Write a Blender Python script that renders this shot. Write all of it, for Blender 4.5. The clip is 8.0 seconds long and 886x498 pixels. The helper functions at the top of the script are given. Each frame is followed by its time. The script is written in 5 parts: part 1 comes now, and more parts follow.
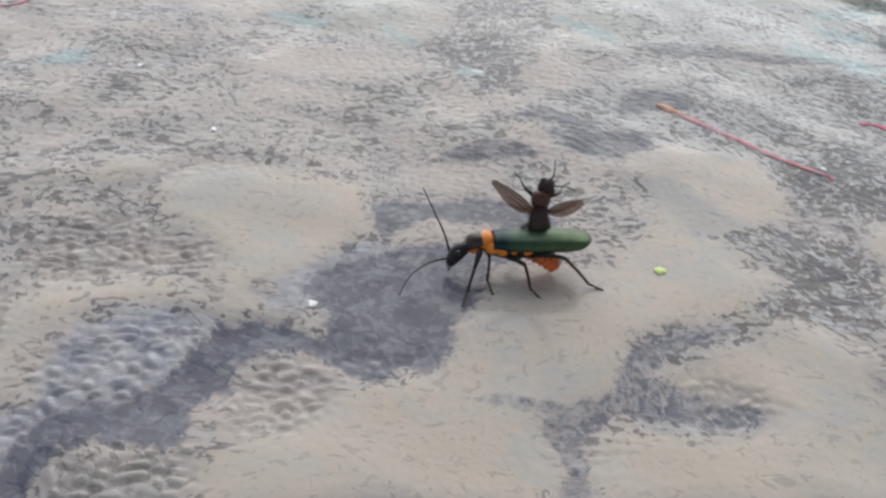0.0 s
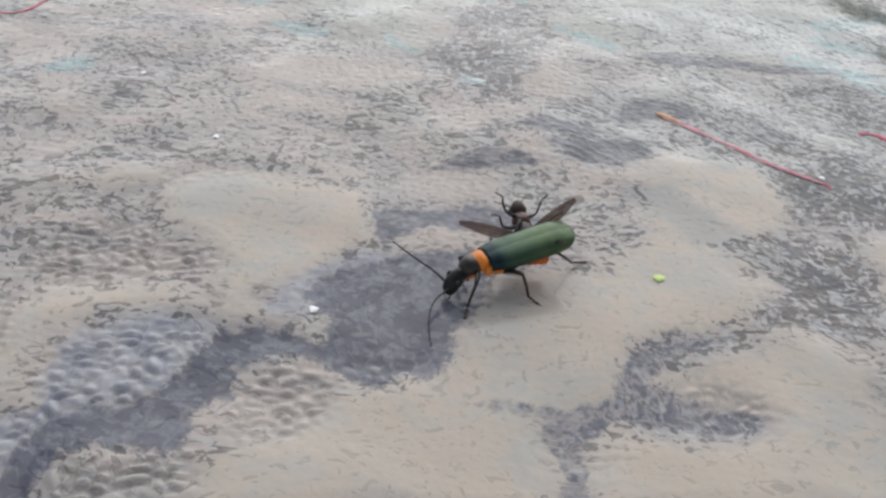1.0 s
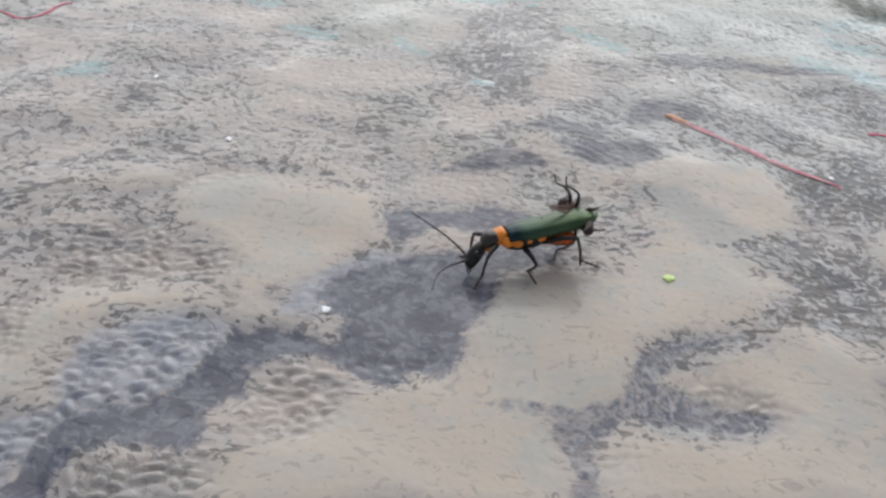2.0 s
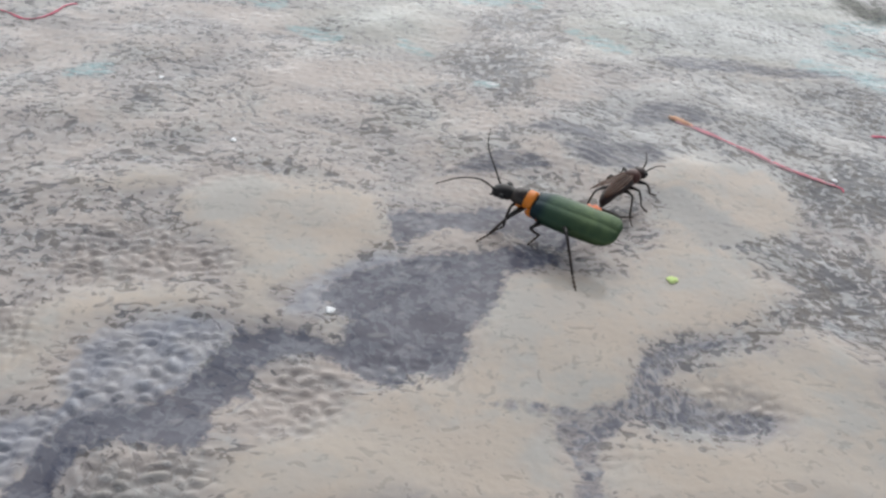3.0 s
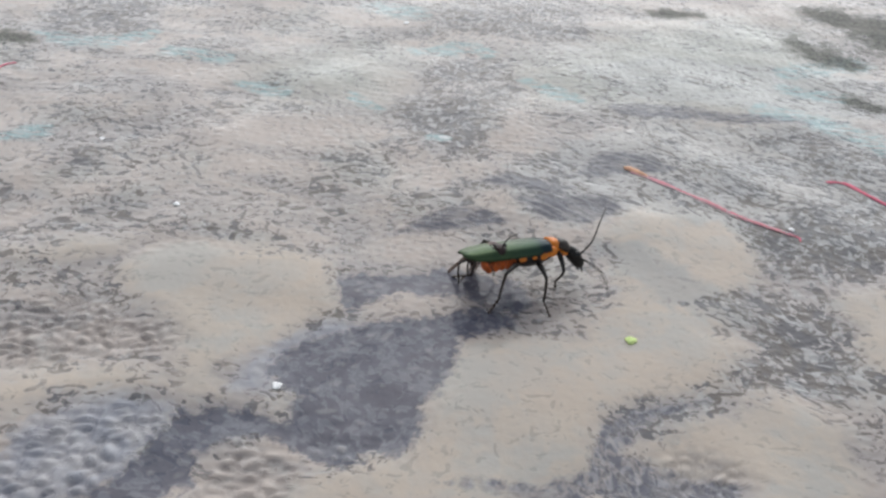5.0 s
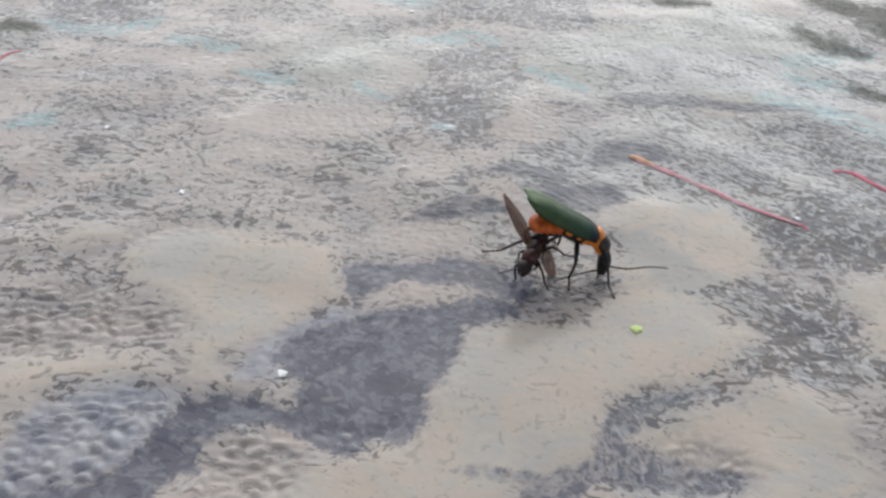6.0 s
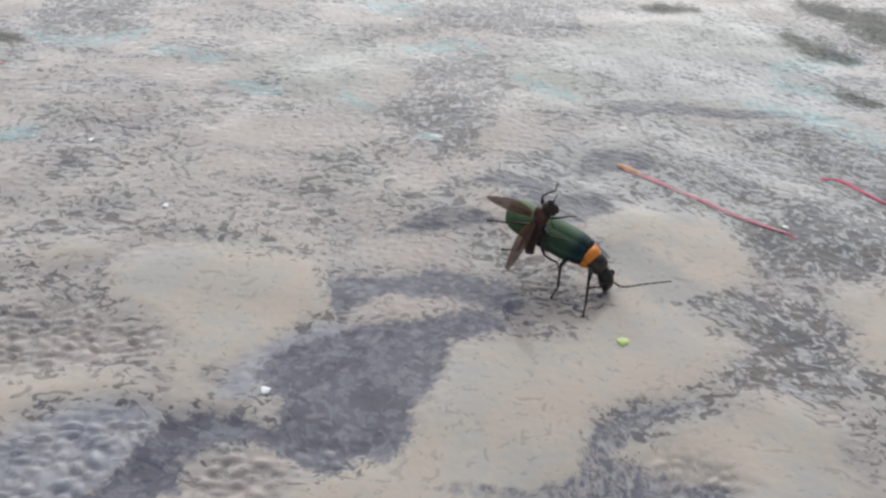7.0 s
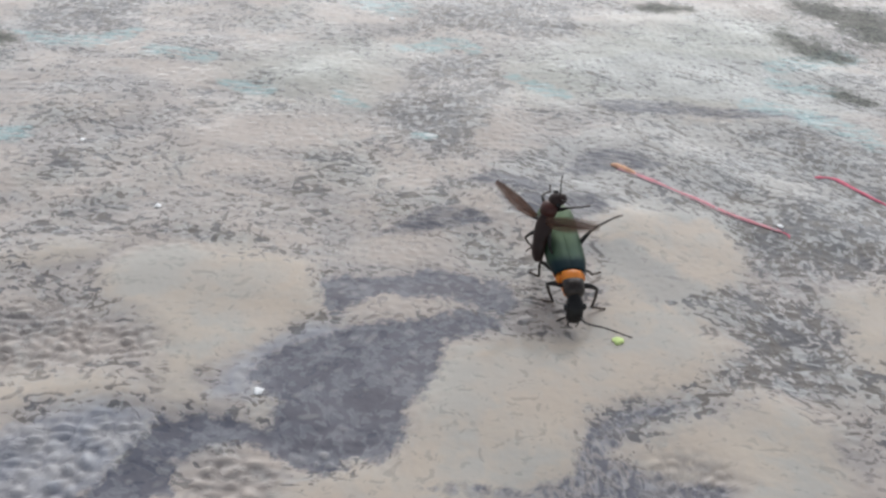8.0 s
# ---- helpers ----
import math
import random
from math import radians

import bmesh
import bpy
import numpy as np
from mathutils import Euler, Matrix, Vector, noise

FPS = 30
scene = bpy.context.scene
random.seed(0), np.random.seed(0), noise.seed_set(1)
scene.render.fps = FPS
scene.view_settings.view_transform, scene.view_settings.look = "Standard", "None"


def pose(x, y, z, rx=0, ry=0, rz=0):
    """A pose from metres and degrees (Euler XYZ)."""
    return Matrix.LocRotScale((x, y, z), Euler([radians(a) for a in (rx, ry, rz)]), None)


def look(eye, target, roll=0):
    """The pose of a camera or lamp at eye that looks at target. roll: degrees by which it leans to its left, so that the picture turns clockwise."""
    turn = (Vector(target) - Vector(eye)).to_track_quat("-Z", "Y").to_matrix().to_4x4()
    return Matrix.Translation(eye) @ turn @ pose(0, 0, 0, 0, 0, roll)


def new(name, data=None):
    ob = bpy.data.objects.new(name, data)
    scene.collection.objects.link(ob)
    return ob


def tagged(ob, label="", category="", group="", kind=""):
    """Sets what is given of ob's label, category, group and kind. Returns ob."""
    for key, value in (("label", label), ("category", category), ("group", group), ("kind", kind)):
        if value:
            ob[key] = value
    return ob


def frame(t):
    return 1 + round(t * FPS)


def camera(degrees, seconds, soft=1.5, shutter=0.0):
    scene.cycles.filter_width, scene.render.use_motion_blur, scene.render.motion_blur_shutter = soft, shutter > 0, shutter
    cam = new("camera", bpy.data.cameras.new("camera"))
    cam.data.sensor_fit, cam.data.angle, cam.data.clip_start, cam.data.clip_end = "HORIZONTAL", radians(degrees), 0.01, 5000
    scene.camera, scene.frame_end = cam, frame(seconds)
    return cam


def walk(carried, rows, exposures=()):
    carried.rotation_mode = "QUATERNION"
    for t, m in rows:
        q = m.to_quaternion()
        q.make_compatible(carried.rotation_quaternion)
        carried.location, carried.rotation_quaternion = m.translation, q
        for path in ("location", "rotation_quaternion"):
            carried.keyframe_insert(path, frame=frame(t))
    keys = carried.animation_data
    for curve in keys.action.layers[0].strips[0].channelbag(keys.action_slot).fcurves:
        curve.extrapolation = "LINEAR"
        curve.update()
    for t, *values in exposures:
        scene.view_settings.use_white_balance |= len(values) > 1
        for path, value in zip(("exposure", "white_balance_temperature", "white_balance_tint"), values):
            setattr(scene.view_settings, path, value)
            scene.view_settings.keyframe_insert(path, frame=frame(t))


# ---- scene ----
# A pair of soldier beetles struggling on a glossy printed vinyl sheet outdoors.
# The beetle is about 15 mm long; the camera hangs some 10 cm away. MM turns millimetres into metres.
MM = 0.001
cam = camera(51.5, 8.0, 2.6, 0.35)
CAMERA_ROWS = [
    (0.0, 0.00000, 0.00000, 0.06300, 0.000, -38.000, 6.000),
    (0.5, -0.00006, -0.00004, 0.06255, 0.120, -37.434, 6.105),
    (1.0, 0.00009, -0.00065, 0.06320, 0.151, -37.445, 6.114),
    (1.5, -0.00000, -0.00117, 0.06335, 0.725, -37.382, 5.603),
    (3.0, -0.00031, -0.00175, 0.06358, 1.050, -37.232, 5.593),
    (3.5, -0.00066, -0.00181, 0.06323, 0.964, -37.249, 5.739),
    (3.6, -0.00046, -0.00129, 0.06341, 0.823, -37.118, 5.741),
    (3.7, -0.00037, -0.00116, 0.06352, 0.808, -37.114, 5.732),
    (3.8, -0.00004, -0.00021, 0.06377, 0.528, -36.842, 5.748),
    (3.9, 0.00041, 0.00110, 0.06409, 0.135, -36.457, 5.773),
    (4.0, 0.00089, 0.00254, 0.06443, -0.298, -36.029, 5.804),
    (4.1, 0.00098, 0.00279, 0.06452, -0.807, -35.401, 5.618),
    (4.2, 0.00103, 0.00297, 0.06459, -1.162, -34.963, 5.487),
    (4.3, 0.00105, 0.00303, 0.06463, -1.271, -34.830, 5.443),
    (4.5, 0.00106, 0.00306, 0.06468, -1.307, -34.793, 5.420),
    (6.0, 0.00093, 0.00305, 0.06420, -1.030, -35.557, 5.368),
    (6.5, 0.00139, 0.00320, 0.06471, -0.967, -35.588, 5.177),
    (7.0, 0.00197, 0.00434, 0.06482, -1.379, -35.378, 5.139),
    (7.5, 0.00180, 0.00476, 0.06443, -1.565, -35.348, 5.196),
    (8.0, 0.00207, 0.00462, 0.06452, -1.769, -35.329, 5.231),
]
walk(cam, [(t, pose(x, y, z, 0, 0, yaw) @ pose(0, 0, 0, 90 + pitch, 0, 0) @ pose(0, 0, 0, 0, 0, roll))
           for t, x, y, z, yaw, pitch, roll in CAMERA_ROWS],
     exposures=[(0.0, 0.0), (8.0, 0.0)])

# ---- light: a bright, hazy sky with the sun behind thin cloud ----
SUN_ELEVATION, SUN_AZIMUTH = 39.0, 0.0
world = bpy.data.worlds.new("overcast_sky")
scene.world = world
world.use_nodes = True
wn = world.node_tree.nodes
wl = world.node_tree.links
sky = wn.new("ShaderNodeTexSky")
sky.sky_type = "NISHITA"
sky.sun_disc = False
sky.sun_elevation = radians(SUN_ELEVATION)
sky.sun_rotation = radians(SUN_AZIMUTH)
sky.dust_density, sky.air_density = 0.6, 1.0
haze = wn.new("ShaderNodeHueSaturation")
haze.inputs["Saturation"].default_value = 0.5
wl.new(sky.outputs[0], haze.inputs["Color"])
wl.new(haze.outputs[0], wn["Background"].inputs["Color"])
wn["Background"].inputs["Strength"].default_value = 0.10
sun_data = bpy.data.lights.new("sun", "SUN")
sun_data.energy, sun_data.angle, sun_data.color = 2.23, radians(74), (1.0, 0.985, 0.965)
sun = new("sun", sun_data)
az, el = radians(SUN_AZIMUTH), radians(SUN_ELEVATION)
sun.matrix_world = look((0, 0, 3), Vector((0, 0, 3)) - Vector((math.sin(az) * math.cos(el), math.cos(az) * math.cos(el), math.sin(el))))


# ---- materials ----
class Nodes:
    """Short hand for building one material."""

    def __init__(self, name):
        self.m = bpy.data.materials.new(name)
        self.m.use_nodes = True
        self.t = self.m.node_tree
        self.b = self.t.nodes["Principled BSDF"]

    def node(self, kind, **inputs):
        n = self.t.nodes.new(kind)
        for k, v in inputs.items():
            self.put(n, k.replace("_", " "), v)
        return n

    def put(self, n, key, v):
        socket = n.inputs[int(key[1:])] if key[0] == "i" and key[1:].isdigit() else n.inputs[key]
        if isinstance(v, bpy.types.NodeSocket):
            self.t.links.new(v, socket)
        else:
            socket.default_value = v

    def math(self, op, a, b=0.0, clamp=False):
        n = self.node("ShaderNodeMath", i0=a, i1=b)
        n.operation, n.use_clamp = op, clamp
        return n.outputs[0]

    def step(self, v, lo, hi, out_lo=0.0, out_hi=1.0):
        n = self.node("ShaderNodeMapRange", i0=v, i1=lo, i2=hi, i3=out_lo, i4=out_hi)
        n.interpolation_type = "SMOOTHSTEP"
        return n.outputs[0]

    def mix(self, f, a, b):
        n = self.t.nodes.new("ShaderNodeMix")
        n.data_type = "RGBA"
        for sock, v in ((n.inputs[0], f), (n.inputs[6], a), (n.inputs[7], b)):
            if isinstance(v, bpy.types.NodeSocket):
                self.t.links.new(v, sock)
            else:
                sock.default_value = v if not isinstance(v, tuple) else (*v, 1.0)
        return n.outputs[2]

    def coords(self, scale=(1000, 1000, 1000)):
        c = self.t.nodes.new("ShaderNodeTexCoord")
        m = self.node("ShaderNodeMapping")
        m.inputs["Scale"].default_value = scale
        self.t.links.new(c.outputs["Object"], m.inputs["Vector"])
        return m.outputs[0]

    def stretch(self, vec, *scale):
        m = self.node("ShaderNodeMapping", Vector=vec)
        m.inputs["Scale"].default_value = (*scale, 1.0)
        return m.outputs[0]

    def turned(self, vec, degrees):
        m = self.node("ShaderNodeMapping", Vector=vec)
        m.vector_type = "TEXTURE"
        m.inputs["Rotation"].default_value = (0.0, 0.0, radians(degrees))
        return m.outputs[0]
    def flow(self, scale, reach):
        """Coordinates in millimetres that bend to and fro by up to half the reach."""
        v = self.coords()
        bend = self.node("ShaderNodeTexNoise", Vector=v, Scale=scale, Detail=1.0).outputs["Color"]
        off = self.node("ShaderNodeVectorMath", i0=bend, i1=(0.5, 0.5, 0.5))
        off.operation = "SUBTRACT"
        far = self.node("ShaderNodeVectorMath", i0=off.outputs[0], i1=(reach, reach, 0.0))
        far.operation = "MULTIPLY"
        return self.node("ShaderNodeVectorMath", i0=v, i1=far.outputs[0]).outputs[0]

    def noise(self, vec, scale, detail=3.0, rough=0.5, distort=0.0):
        n = self.node("ShaderNodeTexNoise", Vector=vec, Scale=scale, Detail=detail, Roughness=rough, Distortion=distort)
        return n.outputs[0]

    def attr(self, name):
        n = self.t.nodes.new("ShaderNodeAttribute")
        n.attribute_name = name
        return n.outputs["Fac"]

    def bump(self, height, strength, distance):
        n = self.node("ShaderNodeBump", Height=height, Strength=strength, Distance=distance)
        self.t.links.new(n.outputs[0], self.b.inputs["Normal"])


def plain(name, color, rough, spread=0.25, scale=3.0, metallic=0.0, coat=0.0, bump=0.15, alpha=1.0, soft=0.0, gloss=0.5):
    """A surface with colour variation at two scales and fine relief; scale is per millimetre."""
    k = Nodes(name)
    v = k.coords()
    big, fine = k.noise(v, scale * 0.35, 2.0), k.noise(v, scale * 3.0, 4.0, 0.6)
    both = k.math("ADD", k.math("MULTIPLY", big, 0.6), k.math("MULTIPLY", fine, 0.4))
    lo, hi = tuple(c * (1 - spread) for c in color), tuple(min(1.0, c * (1 + spread)) for c in color)
    k.put(k.b, "Base Color", k.mix(k.step(both, 0.35, 0.65), lo, hi))
    k.put(k.b, "Roughness", k.step(fine, 0.3, 0.7, rough * 0.8, min(1, rough * 1.2)))
    k.put(k.b, "Metallic", metallic)
    k.put(k.b, "Specular IOR Level", gloss)
    k.put(k.b, "Coat Weight", coat)
    k.put(k.b, "Alpha", alpha)
    if soft:
        through_light = k.node("ShaderNodeBsdfTranslucent", Color=(*hi, 1.0))
        both_ways = k.node("ShaderNodeMixShader", Fac=soft, i1=k.b.outputs[0], i2=through_light.outputs[0])
        k.t.links.new(both_ways.outputs[0], k.t.nodes["Material Output"].inputs["Surface"])
    k.bump(fine, bump, 0.05 * MM)
    return k.m


def vinyl_print():
    """Glossy embossed vinyl printed with stone patches: beige stones, slate joints, fine wavy flecks, teal strokes,
    dark olive blots.
    """
    k = Nodes("printed_vinyl")
    v = k.coords()
    broad = k.noise(v, 0.06, 3.0, 0.55)
    mid = k.noise(v, 0.28, 4.0, 0.6, 0.4)
    edge = k.noise(v, 0.9, 3.0, 0.6, 0.6)
    fine = k.noise(v, 3.0, 3.0, 0.6)
    cloud = k.noise(k.coords((500, 1000, 1000)), 0.11, 4.0, 0.55, 0.6)
    flow = k.flow(0.05, 8.0)
    slant = k.turned(flow, -33.0)
    sweep = k.step(k.math("ADD", k.attr("sweep"), k.math("MULTIPLY", k.math("SUBTRACT", mid, 0.5), 1.5)), -0.3, 0.3)

    def by_zone(a, b):
        return k.math("ADD", a, k.math("MULTIPLY", sweep, k.math("SUBTRACT", b, a)))

    wavy = by_zone(k.noise(k.stretch(flow, 0.60, 0.88), 0.80, 1.0, 0.5, 0.9), k.noise(k.stretch(slant, 0.36, 1.0), 0.85, 1.0, 0.5, 0.9))
    small = k.noise(k.stretch(flow, 0.80, 0.85), 1.1, 1.0, 0.5, 0.6)
    blotch = k.noise(k.stretch(flow, 1.0, 0.62), 0.95, 2.0, 0.5, 0.8)
    veil = by_zone(k.noise(k.stretch(flow, 0.34, 1.0), 0.9, 2.0, 0.55, 0.7), k.noise(k.stretch(slant, 0.28, 1.1), 0.9, 2.0, 0.55, 0.7))
    thin = k.noise(k.stretch(flow, 0.62, 1.05), 0.72, 1.2, 0.5, 0.8)
    brush = k.noise(k.coords((260, 1500, 1000)), 1.0, 2.0, 0.6)
    chip, valley = k.attr("chip"), k.attr("valley")
    pebble = k.math("SUBTRACT", 1.0, valley)
    wobble = k.math("ADD", k.math("MULTIPLY", k.math("SUBTRACT", mid, 0.5), 1.0), k.math("MULTIPLY", k.math("SUBTRACT", edge, 0.5), 1.0))
    swirl = k.math("SUBTRACT", cloud, 0.5)

    def patch(name, lo, hi, amount=1.0):
        return k.step(k.math("ADD", k.attr(name), k.math("MULTIPLY", wobble, amount)), lo, hi)

    def scaled(a, f):
        return k.math("MULTIPLY", a, f)

    beige = k.step(k.math("ADD", k.attr("tan"), k.math("ADD", scaled(wobble, 0.8), scaled(swirl, 2.4))), -0.55, 0.55)
    pale = patch("pale", -0.25, 0.40, 0.7)
    slate, haze, streak = patch("slate", -0.18, 0.26, 1.0), patch("haze", -0.15, 0.40, 0.9), patch("streak", -0.25, 0.55, 1.2)
    mottle, ripple, mint = patch("mottle", -0.30, 0.55, 0.8), patch("ripple", -0.35, 0.6, 0.9), patch("mint", -0.9, 0.8, 0.6)
    teal, dark_blot = patch("teal", -0.1, 0.6, 1.0), patch("dark_blot", 0.0, 0.8, 1.5)
    rough_zone = patch("pebbled", -0.2, 0.4, 0.5)

    # ground tone: grey and rosy beige clouds, lavender where the print thins
    tone = k.mix(k.step(cloud, 0.36, 0.62), (0.455, 0.415, 0.395), (0.62, 0.535, 0.475))
    tone = k.mix(scaled(k.step(broad, 0.50, 0.68), 0.55), tone, (0.45, 0.46, 0.43))
    tone = k.mix(scaled(k.step(mid, 0.52, 0.74), 0.40), tone, (0.62, 0.615, 0.59))
    warm = k.mix(k.step(mid, 0.35, 0.7), (0.69, 0.60, 0.495), (0.66, 0.575, 0.485))
    warm = k.mix(scaled(k.step(k.math("ADD", cloud, scaled(k.math("SUBTRACT", mid, 0.5), 0.5)), 0.44, 0.62), 0.85), warm, (0.585, 0.565, 0.515))
    warm = k.mix(scaled(k.step(broad, 0.42, 0.58), 0.5), warm, (0.72, 0.59, 0.47))
    tone = k.mix(scaled(beige, 0.9), tone, warm)
    tone = k.mix(scaled(mint, 0.75), tone, k.mix(k.step(mid, 0.4, 0.62), (0.48, 0.51, 0.45), (0.62, 0.64, 0.57)))
    tone = k.mix(scaled(pale, 0.85), tone, k.mix(k.step(mid, 0.38, 0.62), (0.41, 0.425, 0.48), (0.52, 0.51, 0.53)))
    tone = k.mix(scaled(mottle, 0.35), tone, (0.40, 0.41, 0.44))
    tone = k.mix(scaled(ripple, 0.15), tone, (0.46, 0.42, 0.40))

    tone = k.mix(scaled(sweep, 0.6), tone, k.mix(k.step(cloud, 0.4, 0.6), (0.45, 0.46, 0.455), (0.55, 0.56, 0.54)))

    # how thick the flecks stand
    thick = k.math("ADD", k.math("ADD", scaled(mottle, 0.5), scaled(ripple, 0.15)), k.math("ADD", scaled(sweep, 0.22), 0.34))
    thick = k.math("SUBTRACT", thick, scaled(patch("tan", -0.15, 1.05, 1.0), 0.70))
    thick = k.math("SUBTRACT", thick, scaled(mint, 0.22))
    thick = k.math("SUBTRACT", thick, scaled(patch("smooth", -0.5, 0.5, 0.8), 0.35))
    thick = k.math("ADD", thick, k.math("ADD", scaled(k.math("SUBTRACT", broad, 0.5), 1.5), scaled(swirl, -1.6)))
    thick = k.math("MULTIPLY", thick, k.step(pale, 0.0, 1.0, 1.0, 0.3), True)
    # wavy dashes, thin broken lines and blotches
    dash = k.step(k.math("ADD", wavy, scaled(thick, 0.18)), 0.665, 0.695)
    specks = scaled(k.step(k.math("ADD", small, scaled(thick, 0.15)), 0.675, 0.715), 0.9)
    line = k.step(k.math("ABSOLUTE", k.math("SUBTRACT", thin, 0.5)), 0.016, 0.055, 1.0, 0.0)
    line = k.math("MULTIPLY", line, k.step(k.math("ADD", small, scaled(thick, 0.16)), 0.55, 0.64))
    marks = k.math("MAXIMUM", k.math("MAXIMUM", dash, specks), scaled(line, 0.95))
    blots = k.step(k.math("ADD", blotch, scaled(thick, 0.09)), 0.565, 0.60)
    marks = k.math("MAXIMUM", marks, k.math("MULTIPLY", scaled(blots, 1.0), mottle))
    marks = k.math("MULTIPLY", marks, k.step(rough_zone, 0.0, 1.0, 1.0, 0.25))
    ink = k.mix(k.step(mid, 0.4, 0.6), (0.092, 0.094, 0.108), (0.14, 0.118, 0.10))
    tone = k.mix(scaled(marks, k.step(thick, 0.0, 0.5, 0.22, 0.84)), tone, ink)
    # pale glints, streaks and sparkles of sky, painted into the colour between the flecks
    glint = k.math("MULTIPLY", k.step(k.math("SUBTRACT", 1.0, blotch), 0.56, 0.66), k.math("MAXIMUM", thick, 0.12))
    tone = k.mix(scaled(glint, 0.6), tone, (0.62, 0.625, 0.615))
    glint_streak = k.math("MULTIPLY", k.step(veil, 0.60, 0.68), k.math("ADD", k.math("MAXIMUM", thick, 0.0), k.math("ADD", scaled(mint, 0.35), scaled(sweep, 0.35))), True)
    tone = k.mix(scaled(glint_streak, 0.58), tone, (0.70, 0.70, 0.69))
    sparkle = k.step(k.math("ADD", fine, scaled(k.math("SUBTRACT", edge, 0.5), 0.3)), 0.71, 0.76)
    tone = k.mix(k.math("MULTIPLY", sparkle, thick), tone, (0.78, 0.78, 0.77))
    # shade at the pebbles' foot and light on their crests, painted into the colour
    pit_shade = k.math("MULTIPLY", k.step(valley, 0.45, 0.95), k.step(k.math("ADD", blotch, scaled(chip, 0.25)), 0.44, 0.72))
    pit_shade = k.math("MULTIPLY", pit_shade, rough_zone)
    tone = k.mix(scaled(pit_shade, 0.30), tone, k.mix(pale, (0.17, 0.15, 0.15), (0.115, 0.12, 0.165)))
    crest_light = k.math("MULTIPLY", k.step(pebble, 0.55, 0.95), k.math("MULTIPLY", rough_zone, k.step(chip, 0.3, 0.9)))
    tone = k.mix(scaled(crest_light, 0.40), tone, k.mix(pale, (0.72, 0.66, 0.58), (0.56, 0.575, 0.625)))
    # slate joints, clouded, with paler pebble tops inside
    tops = k.math("MULTIPLY", k.step(k.math("ADD", chip, scaled(mid, 0.9)), 0.92, 1.2), k.step(pebble, 0.25, 0.8))
    inside = k.mix(k.step(mid, 0.3, 0.68), (0.078, 0.085, 0.128), (0.135, 0.145, 0.195))
    inside = k.mix(scaled(k.step(k.math("ADD", small, scaled(k.math("SUBTRACT", mid, 0.5), 0.6)), 0.48, 0.60), 0.7), inside, (0.25, 0.26, 0.30))
    inside = k.mix(scaled(tops, k.step(rough_zone, 0.0, 1.0, 0.45, 0.9)), inside, (0.40, 0.395, 0.40))
    tone = k.mix(scaled(haze, k.step(small, 0.40, 0.56, 0.92, 0.5)), tone, k.mix(k.step(blotch, 0.45, 0.62), (0.15, 0.155, 0.195), (0.36, 0.36, 0.385)))
    far_dark = k.mix(k.step(wavy, 0.42, 0.66), (0.06, 0.066, 0.10), (0.20, 0.205, 0.24))
    tone = k.mix(scaled(streak, k.step(veil, 0.40, 0.60, 0.95, 0.55)), tone, far_dark)
    tone = k.mix(scaled(slate, 0.87), tone, inside)
    # teal brush strokes and speckled dark olive blots
    tone = k.mix(scaled(k.math("MULTIPLY", teal, k.step(brush, 0.42, 0.54)), 0.8), tone, (0.32, 0.52, 0.53))
    # thin white sky glints along the teal strokes, put in as colour
    tone = k.mix(k.math("MULTIPLY", teal, k.step(brush, 0.62, 0.68)), tone, (0.85, 0.88, 0.86))
    tone = k.mix(scaled(dark_blot, 0.85), tone, k.mix(k.step(k.math("ADD", scaled(fine, 0.6), scaled(edge, 0.4)), 0.44, 0.58), (0.03, 0.034, 0.032), (0.24, 0.25, 0.20)))
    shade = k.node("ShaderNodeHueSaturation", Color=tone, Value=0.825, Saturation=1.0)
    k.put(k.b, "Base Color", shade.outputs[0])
    k.put(k.b, "Roughness", k.math("ADD", k.step(mid, 0.3, 0.7, 0.02, 0.06), scaled(dark_blot, 0.35)))
    k.put(k.b, "Specular IOR Level", k.step(dark_blot, 0.0, 1.0, 0.20, 0.06))
    # fine relief on top of the embossed mounds: the flecks lie a little sunk
    relief = k.math("SUBTRACT", 1.0, k.math("MULTIPLY", k.math("MAXIMUM", dash, scaled(specks, 0.6)), k.step(k.math("MAXIMUM", beige, slate), 0.0, 1.0, 1.0, 0.3)))
    k.bump(k.math("ADD", scaled(relief, 0.7), k.math("ADD", scaled(edge, 0.45), scaled(fine, 0.12))), 0.45, 0.15 * MM)
    return k.m


